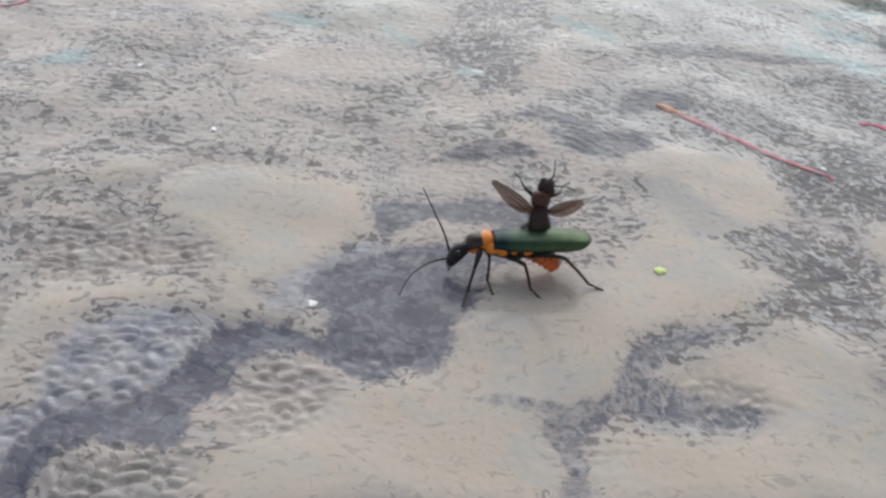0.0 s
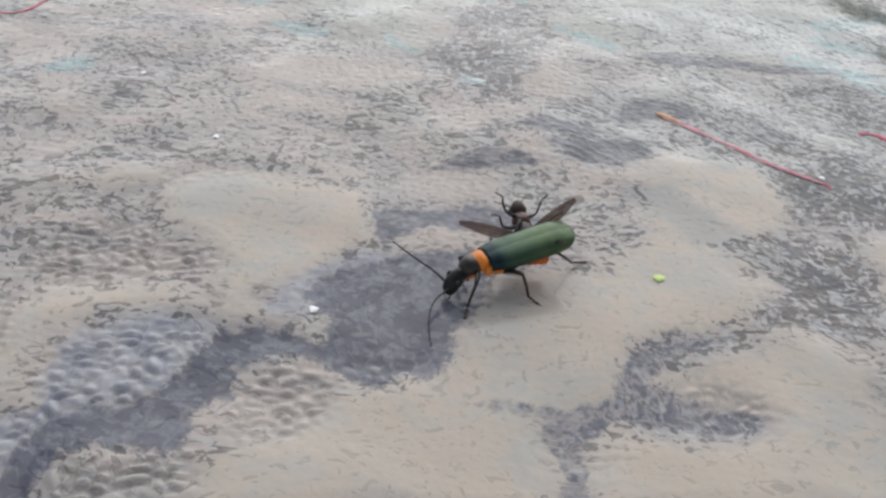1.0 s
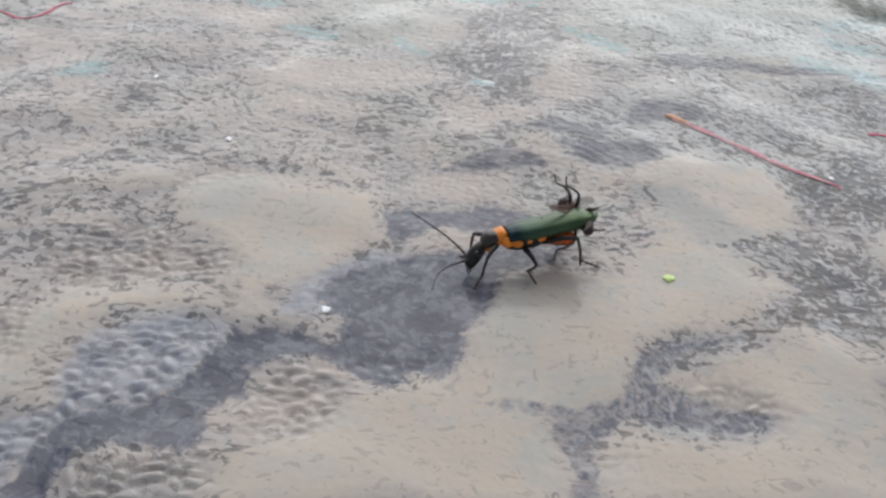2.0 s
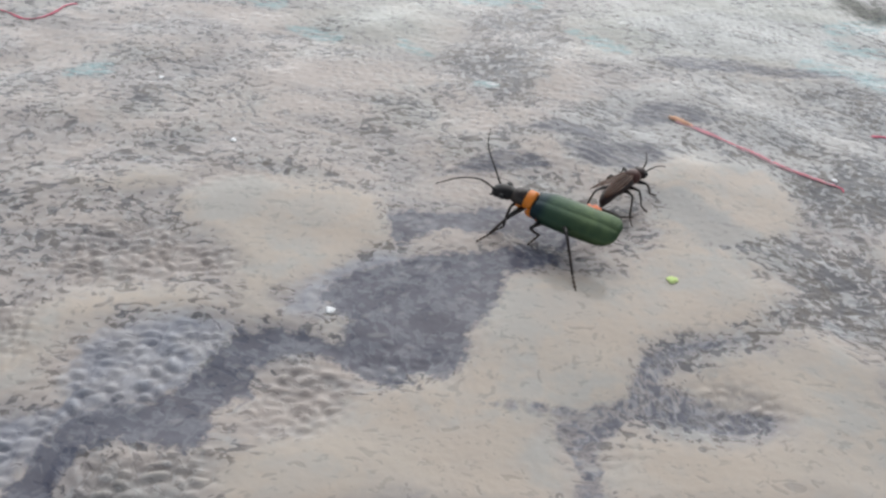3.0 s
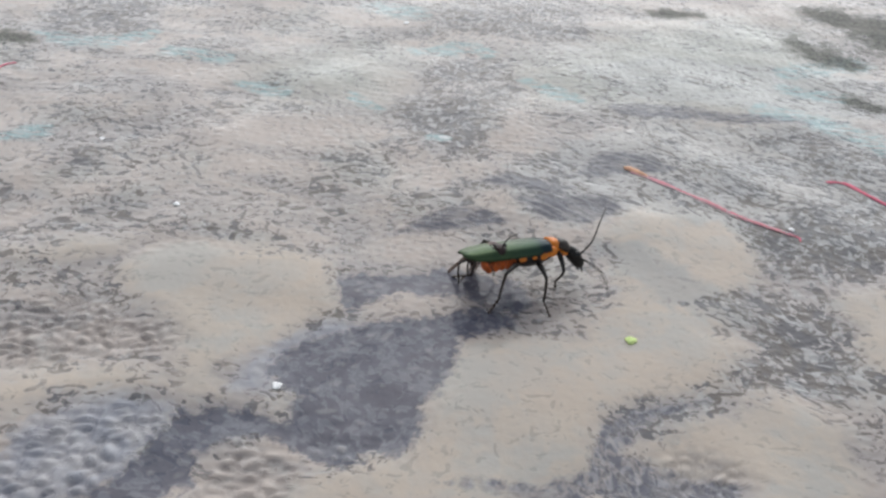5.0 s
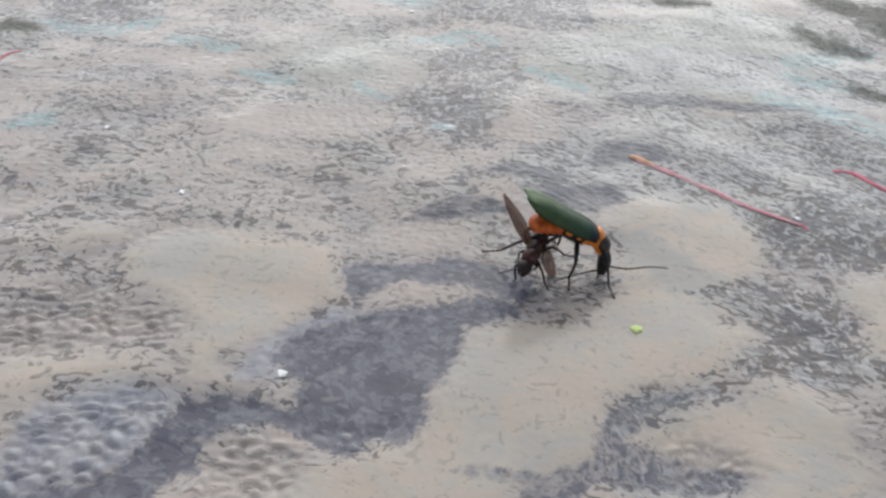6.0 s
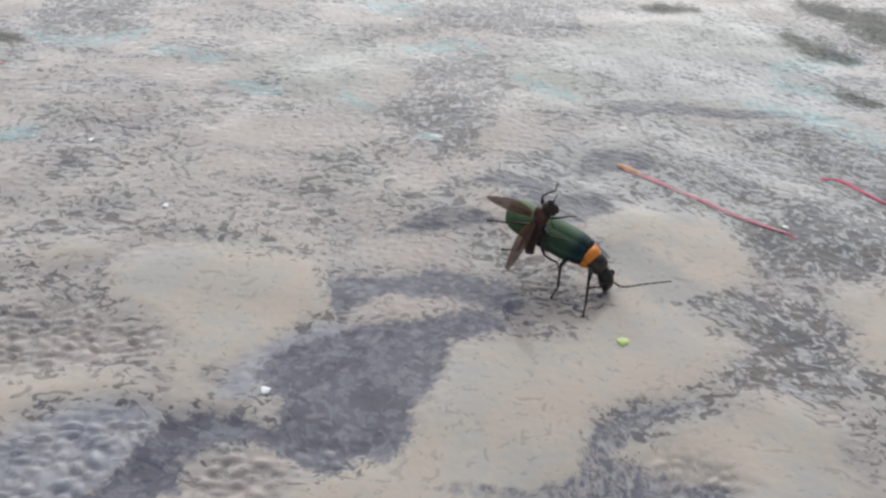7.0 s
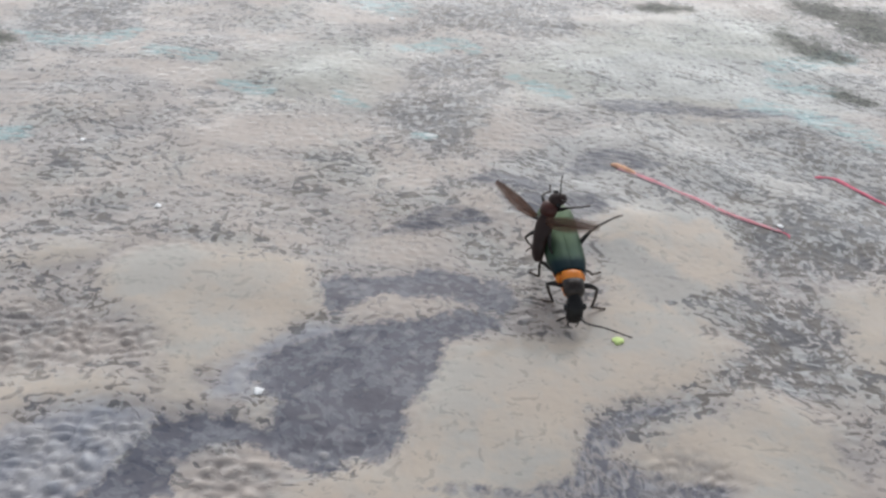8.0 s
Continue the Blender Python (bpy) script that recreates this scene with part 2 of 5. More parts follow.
def elytra_green():
    """Satin metallic green wing case, darker and bluer near the shoulders, with fine punctures."""
    k = Nodes("elytra_green")
    v = k.coords()
    fine, big = k.noise(v, 6.0, 3.0, 0.6), k.noise(v, 0.9, 2.0)
    sep = k.node("ShaderNodeSeparateXYZ")
    k.t.links.new(v, sep.inputs[0])
    green = k.mix(k.step(big, 0.35, 0.65), (0.052, 0.092, 0.040), (0.072, 0.118, 0.048))
    green = k.mix(k.math("MULTIPLY", k.step(fine, 0.5, 0.75), 0.4), green, (0.030, 0.076, 0.056))
    shoulder = k.step(k.math("ADD", sep.outputs[1], k.math("MULTIPLY", big, 0.8)), -1.9, -0.5)
    fore = k.step(k.math("ADD", sep.outputs[1], k.math("MULTIPLY", big, 1.5)), -6.5, -1.2)
    green = k.mix(k.math("MULTIPLY", fore, 0.55), green, (0.014, 0.050, 0.042))
    k.put(k.b, "Base Color", k.mix(shoulder, green, (0.008, 0.026, 0.032)))
    k.put(k.b, "Metallic", k.step(shoulder, 0.0, 1.0, 0.42, 0.5))
    k.put(k.b, "Roughness", k.step(fine, 0.3, 0.7, 0.34, 0.48))
    k.put(k.b, "Specular IOR Level", 0.45)
    k.bump(fine, 0.35, 0.06 * MM)
    return k.m


VINYL = vinyl_print()
GREEN = elytra_green()
BLACK = plain("black_cuticle", (0.018, 0.016, 0.015), 0.38, 0.35, gloss=0.3)
ORANGE = plain("orange_cuticle", (0.86, 0.25, 0.020), 0.42, 0.12)
BELLY = plain("red_orange_belly", (0.66, 0.13, 0.018), 0.45, 0.4)
SHIELD = plain("brown_black_shield", (0.036, 0.024, 0.018), 0.34, 0.4)
LEG = plain("leg_black", (0.019, 0.017, 0.016), 0.42, gloss=0.3)
SHIN = plain("shin_brown", (0.032, 0.020, 0.014), 0.45, 0.4)
FOOT = plain("foot_brown", (0.060, 0.034, 0.020), 0.5, 0.35)
BROWN = plain("brown_cuticle", (0.080, 0.024, 0.016), 0.42, 0.35)
DARK_BROWN = plain("dark_brown_cuticle", (0.028, 0.010, 0.007), 0.5, 0.3)
SMOKY = plain("smoky_wing", (0.17, 0.085, 0.052), 0.5, 0.35, alpha=0.48, soft=0.25)
VEIN = plain("wing_vein", (0.11, 0.055, 0.032), 0.5)
EYE = plain("eye_black", (0.008, 0.007, 0.007), 0.2)
RED = plain("red_thread", (0.92, 0.20, 0.29), 0.7, 0.15, soft=0.04)
PINK = plain("pink_thread", (1.0, 0.50, 0.54), 0.8, 0.10, soft=0.04)
RUST = plain("orange_fluff", (1.0, 0.56, 0.36), 0.9, 0.10, soft=0.04)
LIME = plain("lime_crumb", (0.78, 1.0, 0.36), 0.7, 0.10, soft=0.05)
WHITE = plain("white_crumb", (0.97, 0.97, 0.96), 0.25, 0.02)
SOIL = plain("dry_soil", (0.20, 0.17, 0.13), 0.9, 0.3, 0.02)


# ---- mesh helpers (millimetres in, metres out) ----
def part(name, bm, material, parent=None, label=""):
    data = bpy.data.meshes.new(name)
    bmesh.ops.recalc_face_normals(bm, faces=bm.faces)
    for f in bm.faces:
        f.smooth = True
    bm.to_mesh(data)
    bm.free()
    data.materials.append(material)
    ob = new(name, data)
    ob.parent = parent
    return tagged(ob, label) if label else ob


def ring_skin(bm, rings, cap=True):
    made = [[bm.verts.new(p) for p in ring] for ring in rings]
    for a, b in zip(made, made[1:]):
        for i in range(len(a)):
            j = (i + 1) % len(a)
            bm.faces.new((a[i], a[j], b[j], b[i]))
    if cap:
        bm.faces.new(made[0])
        bm.faces.new(made[-1])
    return made


def loft(bm, sections, n=18):
    """Sections along y: (y, z, half width, height above, depth below)."""
    rings = []
    for y, z, w, up, down in sections:
        rings.append([Vector((w * math.cos(a), y, z + (up if math.sin(a) > 0 else down) * math.sin(a))) * MM
                      for a in (2 * math.pi * i / n for i in range(n))])
    ring_skin(bm, rings)
    return bm


def tube(bm, points, radii, n=8):
    pts = [Vector(p) for p in points]
    rings = []
    for i, p in enumerate(pts):
        way = (pts[min(i + 1, len(pts) - 1)] - pts[max(i - 1, 0)]).normalized()
        side = way.cross(Vector((0, 0, 1)))
        if side.length < 0.05:
            side = way.cross(Vector((1, 0, 0)))
        side.normalize()
        top = side.cross(way)
        r = radii[i] if isinstance(radii, (list, tuple)) else radii
        rings.append([(p + r * (math.cos(a) * side + math.sin(a) * top)) * MM for a in (2 * math.pi * k / n for k in range(n))])
    ring_skin(bm, rings)
    return bm


def smooth_path(points, n):
    """Points along a smooth curve through the given ones."""
    pts = [Vector(p) for p in points]
    out = []
    for i in range(n):
        f = i / (n - 1) * (len(pts) - 1)
        k = min(int(f), len(pts) - 2)
        f -= k
        p0, p1, p2, p3 = pts[max(k - 1, 0)], pts[k], pts[k + 1], pts[min(k + 2, len(pts) - 1)]
        out.append(0.5 * (2 * p1 + (p2 - p0) * f + (2 * p0 - 5 * p1 + 4 * p2 - p3) * f * f + (3 * p1 - p0 - 3 * p2 + p3) * f ** 3))
    return out


def ball(bm, centre, radii, seg=14):
    m = Matrix.Translation(Vector(centre) * MM) @ Matrix.Diagonal((*(r * MM for r in radii), 1))
    bmesh.ops.create_uvsphere(bm, u_segments=seg, v_segments=seg // 2 + 2, radius=1.0, matrix=m)
    return bm


# ---- the sheet that they stand on ----
# Print of the vinyl: outlines of its fields, corners (x, y) in millimetres.
SLATE = [
    [(-35.6, 41.1), (-35.2, 46.5), (-34.1, 50.7), (-30.9, 52.8), (-27.1, 53.9), (-24.5, 56.9), (-22.7, 62.4), (-21.2, 65.5), (-18.2, 66.0), (-14.7, 65.8), (-11.1, 64.7), (-10.5, 68.2), (-14.0, 71.2), (-12.9, 75.3), (-8.3, 78.3), (-5.4, 80.5), (-0.9, 81.0), (3.5, 82.4), (7.4, 84.2), (11.4, 83.8), (12.0, 81.8), (5.9, 78.4), (5.0, 74.5), (2.3, 68.6), (1.1, 63.4), (-1.2, 61.5), (-4.8, 59.0), (-7.5, 59.7), (-10.6, 61.6), (-13.0, 62.7), (-16.2, 62.2), (-18.0, 60.4), (-18.2, 56.6), (-20.6, 54.1), (-20.2, 50.8), (-22.2, 49.2), (-25.7, 49.3), (-30.1, 48.1), (-31.0, 45.5), (-30.8, 41.5)],
]
SLATE_ARM = [
    [(-8.5, 84.6), (-7.9, 88.4), (-5.7, 89.8), (-1.5, 89.4), (3.9, 91.4), (7.4, 90.9), (12.2, 89.4), (14.1, 86.5), (12.0, 83.9), (8.7, 85.0), (5.4, 85.8), (-1.3, 85.7), (-5.1, 83.9), (-7.5, 82.0)],
]
SLATE_SOFT = [
    [(19.4, 65.5), (20.3, 68.1), (23.4, 70.4), (29.6, 72.2), (31.7, 73.5), (29.4, 70.9), (24.3, 68.4), (22.8, 65.3), (21.3, 61.9), (24.0, 61.6), (28.9, 62.0), (33.1, 61.2), (31.6, 59.2), (26.1, 58.0), (20.8, 58.2), (17.6, 58.1), (15.4, 56.1), (14.7, 53.3), (15.0, 50.8), (13.9, 47.7), (10.5, 47.2), (12.1, 51.7), (11.2, 55.4), (10.5, 57.8), (12.4, 58.7), (15.6, 58.9), (18.4, 60.8), (19.8, 63.2)],
    [(3.5, 59.0), (7.6, 60.3), (12.7, 59.7), (17.4, 61.5), (19.4, 65.8), (22.9, 67.6), (21.9, 63.9), (26.4, 62.2), (24.5, 60.1), (19.2, 58.7), (10.6, 58.0)],
]
SLATE_FAR = [
    [(-4.5, 98.1), (0.2, 101.9), (5.2, 105.3), (9.6, 104.9), (11.7, 102.2), (6.0, 100.1), (0.4, 98.2)],
    [(20.9, 117.0), (23.8, 122.3), (27.4, 124.2), (31.5, 123.9), (36.9, 121.0), (34.1, 119.0), (28.3, 118.1), (23.2, 115.5)],
    [(11.9, 108.3), (18.1, 110.6), (25.7, 110.2), (27.6, 107.0), (22.0, 103.5), (15.4, 104.0)],
    [(28.3, 139.7), (35.1, 142.5), (46.9, 140.9), (61.0, 141.2), (70.6, 141.8), (61.8, 137.8), (48.9, 137.2), (37.0, 137.2), (29.8, 136.9)],
    [(7.3, 112.0), (11.3, 114.8), (15.9, 114.0), (21.3, 112.5), (18.0, 109.9), (11.9, 110.4)],
]
MOTTLE = [
    [(38.9, 90.7), (45.8, 93.8), (49.8, 93.1), (50.1, 87.8), (50.8, 83.9), (49.1, 79.1), (46.4, 74.5), (42.9, 72.9), (38.1, 74.5), (33.8, 74.1), (33.8, 76.6), (37.1, 80.6), (39.4, 84.6), (38.8, 87.6)],
    [(44.0, 103.2), (43.0, 108.4), (53.6, 115.6), (71.3, 119.7), (75.3, 109.9), (70.4, 99.0), (53.0, 94.6), (46.9, 95.0), (43.2, 96.9)],
    [(-6.6, 131.8), (-2.3, 147.1), (5.2, 155.6), (14.1, 154.9), (14.6, 141.5), (9.8, 128.9), (8.1, 118.3), (3.4, 116.0), (-2.6, 123.3)],
    [(-72.1, 157.8), (-68.6, 164.1), (-51.3, 171.5), (-48.4, 157.5), (-51.4, 148.1), (-59.7, 145.3), (-65.7, 148.9)],
    [(-6.1, 161.0), (-1.5, 173.0), (4.8, 185.3), (16.3, 187.9), (28.5, 182.6), (29.3, 168.2), (20.6, 163.8), (5.0, 166.0)],
]
MOTTLE_STREAK = [
    [(23.6, 100.8), (28.4, 98.4), (34.1, 93.8), (34.4, 91.5), (31.1, 92.6), (26.0, 96.0)],
    [(-38.9, 97.6), (-40.8, 104.7), (-41.8, 110.2), (-39.5, 111.9), (-34.7, 116.6), (-27.6, 122.0), (-30.5, 116.3), (-35.1, 111.8), (-38.6, 107.6), (-37.4, 100.9)],
]
MOTTLE_LEFT = [
    [(-59.1, 82.9), (-47.3, 86.5), (-38.0, 87.1), (-32.4, 84.6), (-25.1, 79.2), (-23.2, 74.4), (-27.9, 71.6), (-34.6, 70.0), (-41.2, 68.8), (-40.6, 63.1), (-39.6, 58.4), (-44.7, 54.6)],
    [(-52.6, 89.3), (-48.2, 93.9), (-43.8, 95.8), (-40.4, 98.7), (-36.7, 98.8), (-31.7, 99.1), (-25.9, 99.7), (-19.9, 99.5), (-16.5, 96.7), (-21.8, 94.5), (-26.6, 93.3), (-31.4, 92.9), (-37.0, 92.5), (-41.8, 90.2), (-47.2, 89.7)],
    [(-65.1, 94.8), (-70.8, 106.0), (-61.9, 110.7), (-55.0, 111.4), (-49.3, 111.0), (-45.2, 108.6), (-48.5, 104.6), (-54.4, 104.0), (-57.7, 100.9)],
]
TAN = [
    [(-34.2, 86.0), (-30.5, 89.6), (-25.5, 91.9), (-19.7, 90.8), (-14.4, 92.9), (-9.3, 91.0), (-9.5, 87.6), (-8.2, 82.4), (-12.0, 77.4), (-16.5, 74.6), (-18.6, 70.4), (-17.3, 67.1), (-20.7, 66.9), (-23.7, 69.5), (-23.2, 74.4), (-26.0, 78.0), (-31.5, 81.3)],
    [(-47.0, 87.6), (-42.3, 87.8), (-40.2, 91.5), (-34.6, 91.6), (-34.6, 89.3), (-40.4, 86.4)],
    [(-39.1, 67.8), (-33.3, 69.7), (-28.1, 70.2), (-22.8, 68.3), (-32.0, 65.9), (-37.8, 63.2), (-38.5, 57.1), (-39.2, 54.0), (-41.2, 49.6), (-44.4, 56.1), (-42.1, 62.9)],
]
TAN_CENTRE = [
    [(5.6, 76.6), (11.9, 80.7), (18.4, 80.8), (22.9, 87.0), (26.2, 92.3), (32.8, 90.0), (37.9, 88.7), (33.6, 83.5), (36.5, 82.0), (32.6, 75.5), (29.6, 72.2), (23.4, 70.4), (19.6, 67.2), (18.5, 61.5), (15.6, 59.6), (11.3, 58.9), (10.2, 56.0), (11.1, 51.5), (10.0, 47.2), (-18.1, 43.3), (-18.3, 49.2), (-12.9, 51.9), (-8.6, 55.9), (-7.9, 58.2), (-3.7, 58.8), (0.4, 61.7), (2.9, 67.0)],
]
TAN_RIGHT = [
    [(23.1, 100.5), (28.4, 107.1), (34.8, 109.4), (39.7, 107.2), (42.9, 101.8), (43.2, 96.9), (39.9, 92.0), (33.5, 87.5), (28.6, 85.4), (25.0, 87.0), (23.8, 93.4)],
    [(22.8, 65.3), (26.8, 69.2), (34.6, 73.1), (40.4, 72.2), (44.8, 69.6), (42.8, 51.7), (15.3, 47.9), (15.4, 52.1), (17.5, 56.4), (24.4, 57.0), (32.7, 59.3), (34.1, 61.0), (30.1, 62.2), (24.1, 62.4)],
    [(49.8, 88.8), (52.3, 92.3), (59.5, 95.4), (60.2, 84.9), (52.5, 76.8), (50.1, 80.1), (50.4, 84.8)],
]
SMOOTH = [
    [(7.5, 74.9), (11.8, 77.7), (18.0, 76.8), (24.1, 75.9), (27.3, 72.8), (22.3, 70.6), (18.5, 67.8), (17.4, 61.3), (11.4, 60.4), (9.2, 57.2), (9.1, 47.0), (-16.7, 43.5), (-16.1, 48.2), (-10.9, 51.5), (-7.5, 56.1), (-1.5, 59.2), (2.5, 63.6)],
    [(24.4, 64.7), (27.8, 68.5), (34.4, 72.1), (40.1, 71.3), (44.5, 68.7), (42.8, 51.7), (16.3, 48.0), (17.3, 54.3), (24.2, 56.0), (33.6, 58.8)],
    [(26.1, 100.9), (29.7, 105.9), (36.0, 107.4), (41.1, 100.3), (39.4, 93.0), (28.9, 87.5), (25.9, 89.2)],
]
PALE = [
    [(-35.3, 53.2), (-36.0, 57.5), (-34.9, 61.6), (-31.5, 64.7), (-27.0, 66.7), (-21.1, 66.2), (-22.3, 62.0), (-23.9, 56.4), (-26.6, 53.5), (-30.4, 52.6), (-33.6, 50.4), (-34.5, 46.8), (-36.7, 42.4), (-40.3, 49.8)],
    [(-17.5, 67.9), (-16.2, 73.2), (-12.1, 77.9), (-8.1, 81.3), (-4.7, 80.3), (-10.5, 76.2), (-13.1, 73.3), (-12.8, 67.8)],
]
PEBBLED = [
    [(-43.3, 70.8), (-43.1, 74.8), (-40.6, 79.6), (-36.7, 81.5), (-30.5, 78.2), (-24.5, 77.2), (-24.7, 73.2), (-30.3, 71.7), (-34.7, 70.4), (-37.8, 68.9), (-40.9, 69.3)],
    [(-43.8, 65.2), (-43.6, 68.8), (-40.3, 63.2), (-39.6, 58.4), (-40.8, 55.2), (-44.4, 56.1), (-47.3, 62.0)],
    [(-35.3, 53.2), (-36.0, 57.5), (-34.9, 61.6), (-31.3, 63.9), (-26.7, 65.5), (-21.5, 65.5), (-22.3, 62.0), (-23.9, 56.4), (-26.6, 53.5), (-30.4, 52.6), (-33.6, 50.4), (-34.5, 46.8), (-36.7, 42.4), (-40.3, 49.8)],
    [(-17.4, 56.7), (-16.1, 61.8), (-11.7, 61.8), (-8.0, 58.9), (-9.4, 54.4), (-12.0, 52.0), (-15.8, 51.1), (-17.5, 53.9)],
    [(-30.1, 43.3), (-29.8, 47.2), (-25.4, 48.4), (-19.5, 49.9), (-19.3, 46.0), (-21.2, 42.9), (-29.5, 41.7)],
]
PEBBLED_SOFT = [
    [(-8.9, 65.1), (-5.7, 67.3), (0.1, 66.5), (1.1, 63.4), (-1.2, 61.5), (-4.8, 59.0), (-7.5, 59.7), (-10.6, 61.6)],
    [(21.9, 62.8), (25.3, 67.3), (29.9, 67.2), (33.9, 64.7), (35.4, 61.9), (32.7, 59.3), (26.0, 57.6), (20.8, 58.2)],
    [(14.8, 54.6), (17.0, 56.6), (19.6, 56.7), (18.2, 52.5), (16.0, 50.4), (14.5, 50.8)],
]
SWEEP = [
    [(11.3, 115.6), (22.6, 127.3), (34.0, 134.7), (50.5, 136.5), (66.5, 135.3), (82.5, 126.2), (75.3, 109.9), (55.7, 98.4), (44.1, 100.7), (39.4, 105.9), (30.0, 108.0), (20.5, 102.7), (13.2, 104.4)],
    [(22.0, 99.1), (27.2, 100.1), (35.3, 92.8), (39.7, 84.6), (31.9, 85.4), (26.1, 91.1)],
    [(23.0, 154.2), (41.2, 162.6), (67.2, 162.6), (85.7, 156.3), (80.2, 142.4), (61.6, 143.3), (33.4, 143.7)],
]
MINT = [
    [(14.0, 151.8), (24.6, 161.1), (71.3, 181.2), (72.4, 159.6), (67.1, 142.4), (51.0, 140.6), (32.3, 140.3), (19.3, 141.4)],
    [(14.8, 148.0), (21.1, 156.3), (31.5, 168.7), (43.5, 176.8), (61.8, 183.7), (71.3, 176.8), (70.3, 155.9), (53.4, 148.3), (33.4, 143.7), (20.1, 141.4)],
    [(-29.5, 142.0), (-18.2, 153.5), (-6.5, 153.3), (-8.7, 135.3), (-19.2, 134.5)],
]
# Strokes of (x, y, radius) in millimetres.
TEAL = [
    [(-67.3, 150.0, 1.4), (-60.3, 146.6, 2.1), (-53.6, 148.7, 2.5), (-49.4, 153.7, 1.5)],
    [(-44.4, 146.2, 1.8), (-35.9, 145.6, 2.1)],
    [(-30.3, 136.8, 1.3), (-24.8, 135.8, 2.0)],
    [(-13.2, 135.8, 1.0), (-8.5, 132.1, 1.3)],
    [(-3.7, 155.5, 1.9), (6.2, 158.8, 2.7), (9.2, 156.8, 1.9)],
    [(15.8, 146.8, 1.4), (22.1, 142.1, 2.1)],
    [(0.2, 124.0, 0.9), (2.7, 123.5, 0.9)],
    [(-57.3, 114.7, 1.5), (-54.7, 115.9, 2.1)],
    [(54.9, 142.6, 2.5), (64.2, 139.2, 3.5), (70.5, 133.5, 3.1)],
    [(62.4, 152.7, 2.3), (69.7, 150.6, 2.2)],
    [(-11.3, 174.4, 3.3), (-4.7, 172.9, 2.9)],
    [(63.5, 159.9, 2.3), (78.1, 166.5, 3.2)],
]
DARK_BLOTS = [
    [(70.0, 175.5, 4.2), (72.8, 169.6, 6.5), (76.3, 167.0, 4.5)],
    [(80.0, 192.0, 7.0), (88.7, 187.4, 10.5), (88.2, 178.6, 8.0)],
    [(72.2, 149.3, 2.9), (75.2, 147.8, 2.7)],
    [(43.8, 184.5, 2.1), (49.1, 185.3, 3.5), (52.6, 185.5, 2.3)],
    [(-71.5, 146.7, 3.7), (-68.7, 146.6, 2.4)],
]


def stroke_field(gx, gy, strokes):
    """1 on a stroke's middle line, 0 at its radius, below beyond."""
    best = np.full(gx.shape, -1.0)
    for line in strokes:
        for (x0, y0, r0), (x1, y1, r1) in zip(line, line[1:]):
            dx, dy = x1 - x0, y1 - y0
            f = np.clip(((gx - x0) * dx + (gy - y0) * dy) / (dx * dx + dy * dy), 0, 1)
            d = np.hypot(gx - x0 - f * dx, gy - y0 - f * dy)
            best = np.maximum(best, 1 - d / (1.35 * (r0 + f * (r1 - r0))))
    return np.clip(best, -1, 1)


def area_field(gx, gy, outlines, soft=3.0):
    """0 on an outline, 1 at soft millimetres inside it, -1 at soft outside."""
    best = np.full(gx.shape, -1.0)
    for line in outlines:
        px, py = np.array(line).T
        box = (gx > px.min() - soft) & (gx < px.max() + soft) & (gy > py.min() - soft) & (gy < py.max() + soft)
        x, y = gx[box], gy[box]
        near, inside = np.full(x.shape, 1e9), np.zeros(x.shape, bool)
        for (x0, y0), (x1, y1) in zip(line, line[1:] + line[:1]):
            dx, dy = x1 - x0, y1 - y0
            f = np.clip(((x - x0) * dx + (y - y0) * dy) / (dx * dx + dy * dy), 0, 1)
            near = np.minimum(near, np.hypot(x - x0 - f * dx, y - y0 - f * dy))
            inside ^= ((y0 > y) != (y1 > y)) & (x < x0 + (y - y0) * dx / (dy or 1e-9))
        best[box] = np.maximum(best[box], np.clip(np.where(inside, near, -near) / soft, -1, 1))
    return best


def spread(lo, hi, step, far):
    """Even steps from lo to hi and ever wider ones beyond, out to far."""
    inner = list(np.arange(lo, hi, step))
    grow, d = [], step
    while (grow[-1] if grow else 0) < far:
        d *= 1.3
        grow.append((grow[-1] if grow else 0) + d)
    return np.array([lo - g for g in reversed(grow)] + inner + [inner[-1] + g for g in grow])


def pebbles(px, py, wide=1.6, tall=1.3):
    """Jittered cells over the plane: the mound's height (0 in the joints, 1 on top), the cell's centre and a number of its own."""
    rnd = np.random.RandomState(5).rand(512, 512, 3)
    u, v = px / wide, py / tall
    iu, iv = np.floor(u).astype(int), np.floor(v).astype(int)
    near, second = np.full(px.shape, 9.0), np.full(px.shape, 9.0)
    cu, cv, own = np.zeros(px.shape), np.zeros(px.shape), np.zeros(px.shape)
    for di in (-1, 0, 1):
        for dj in (-1, 0, 1):
            cell = rnd[(iu + di) % 512, (iv + dj) % 512]
            x, y = iu + di + 0.12 + 0.76 * cell[..., 0], iv + dj + 0.12 + 0.76 * cell[..., 1]
            d = np.hypot(u - x, v - y)
            closer = d < near
            second = np.where(closer, near, np.minimum(second, d))
            cu, cv, own = np.where(closer, x, cu), np.where(closer, y, cv), np.where(closer, cell[..., 2], own)
            near = np.where(closer, d, near)
    f = np.clip((second - near) / 0.95, 0, 1)
    return f * f * (3 - 2 * f), cu * wide, cv * tall, own


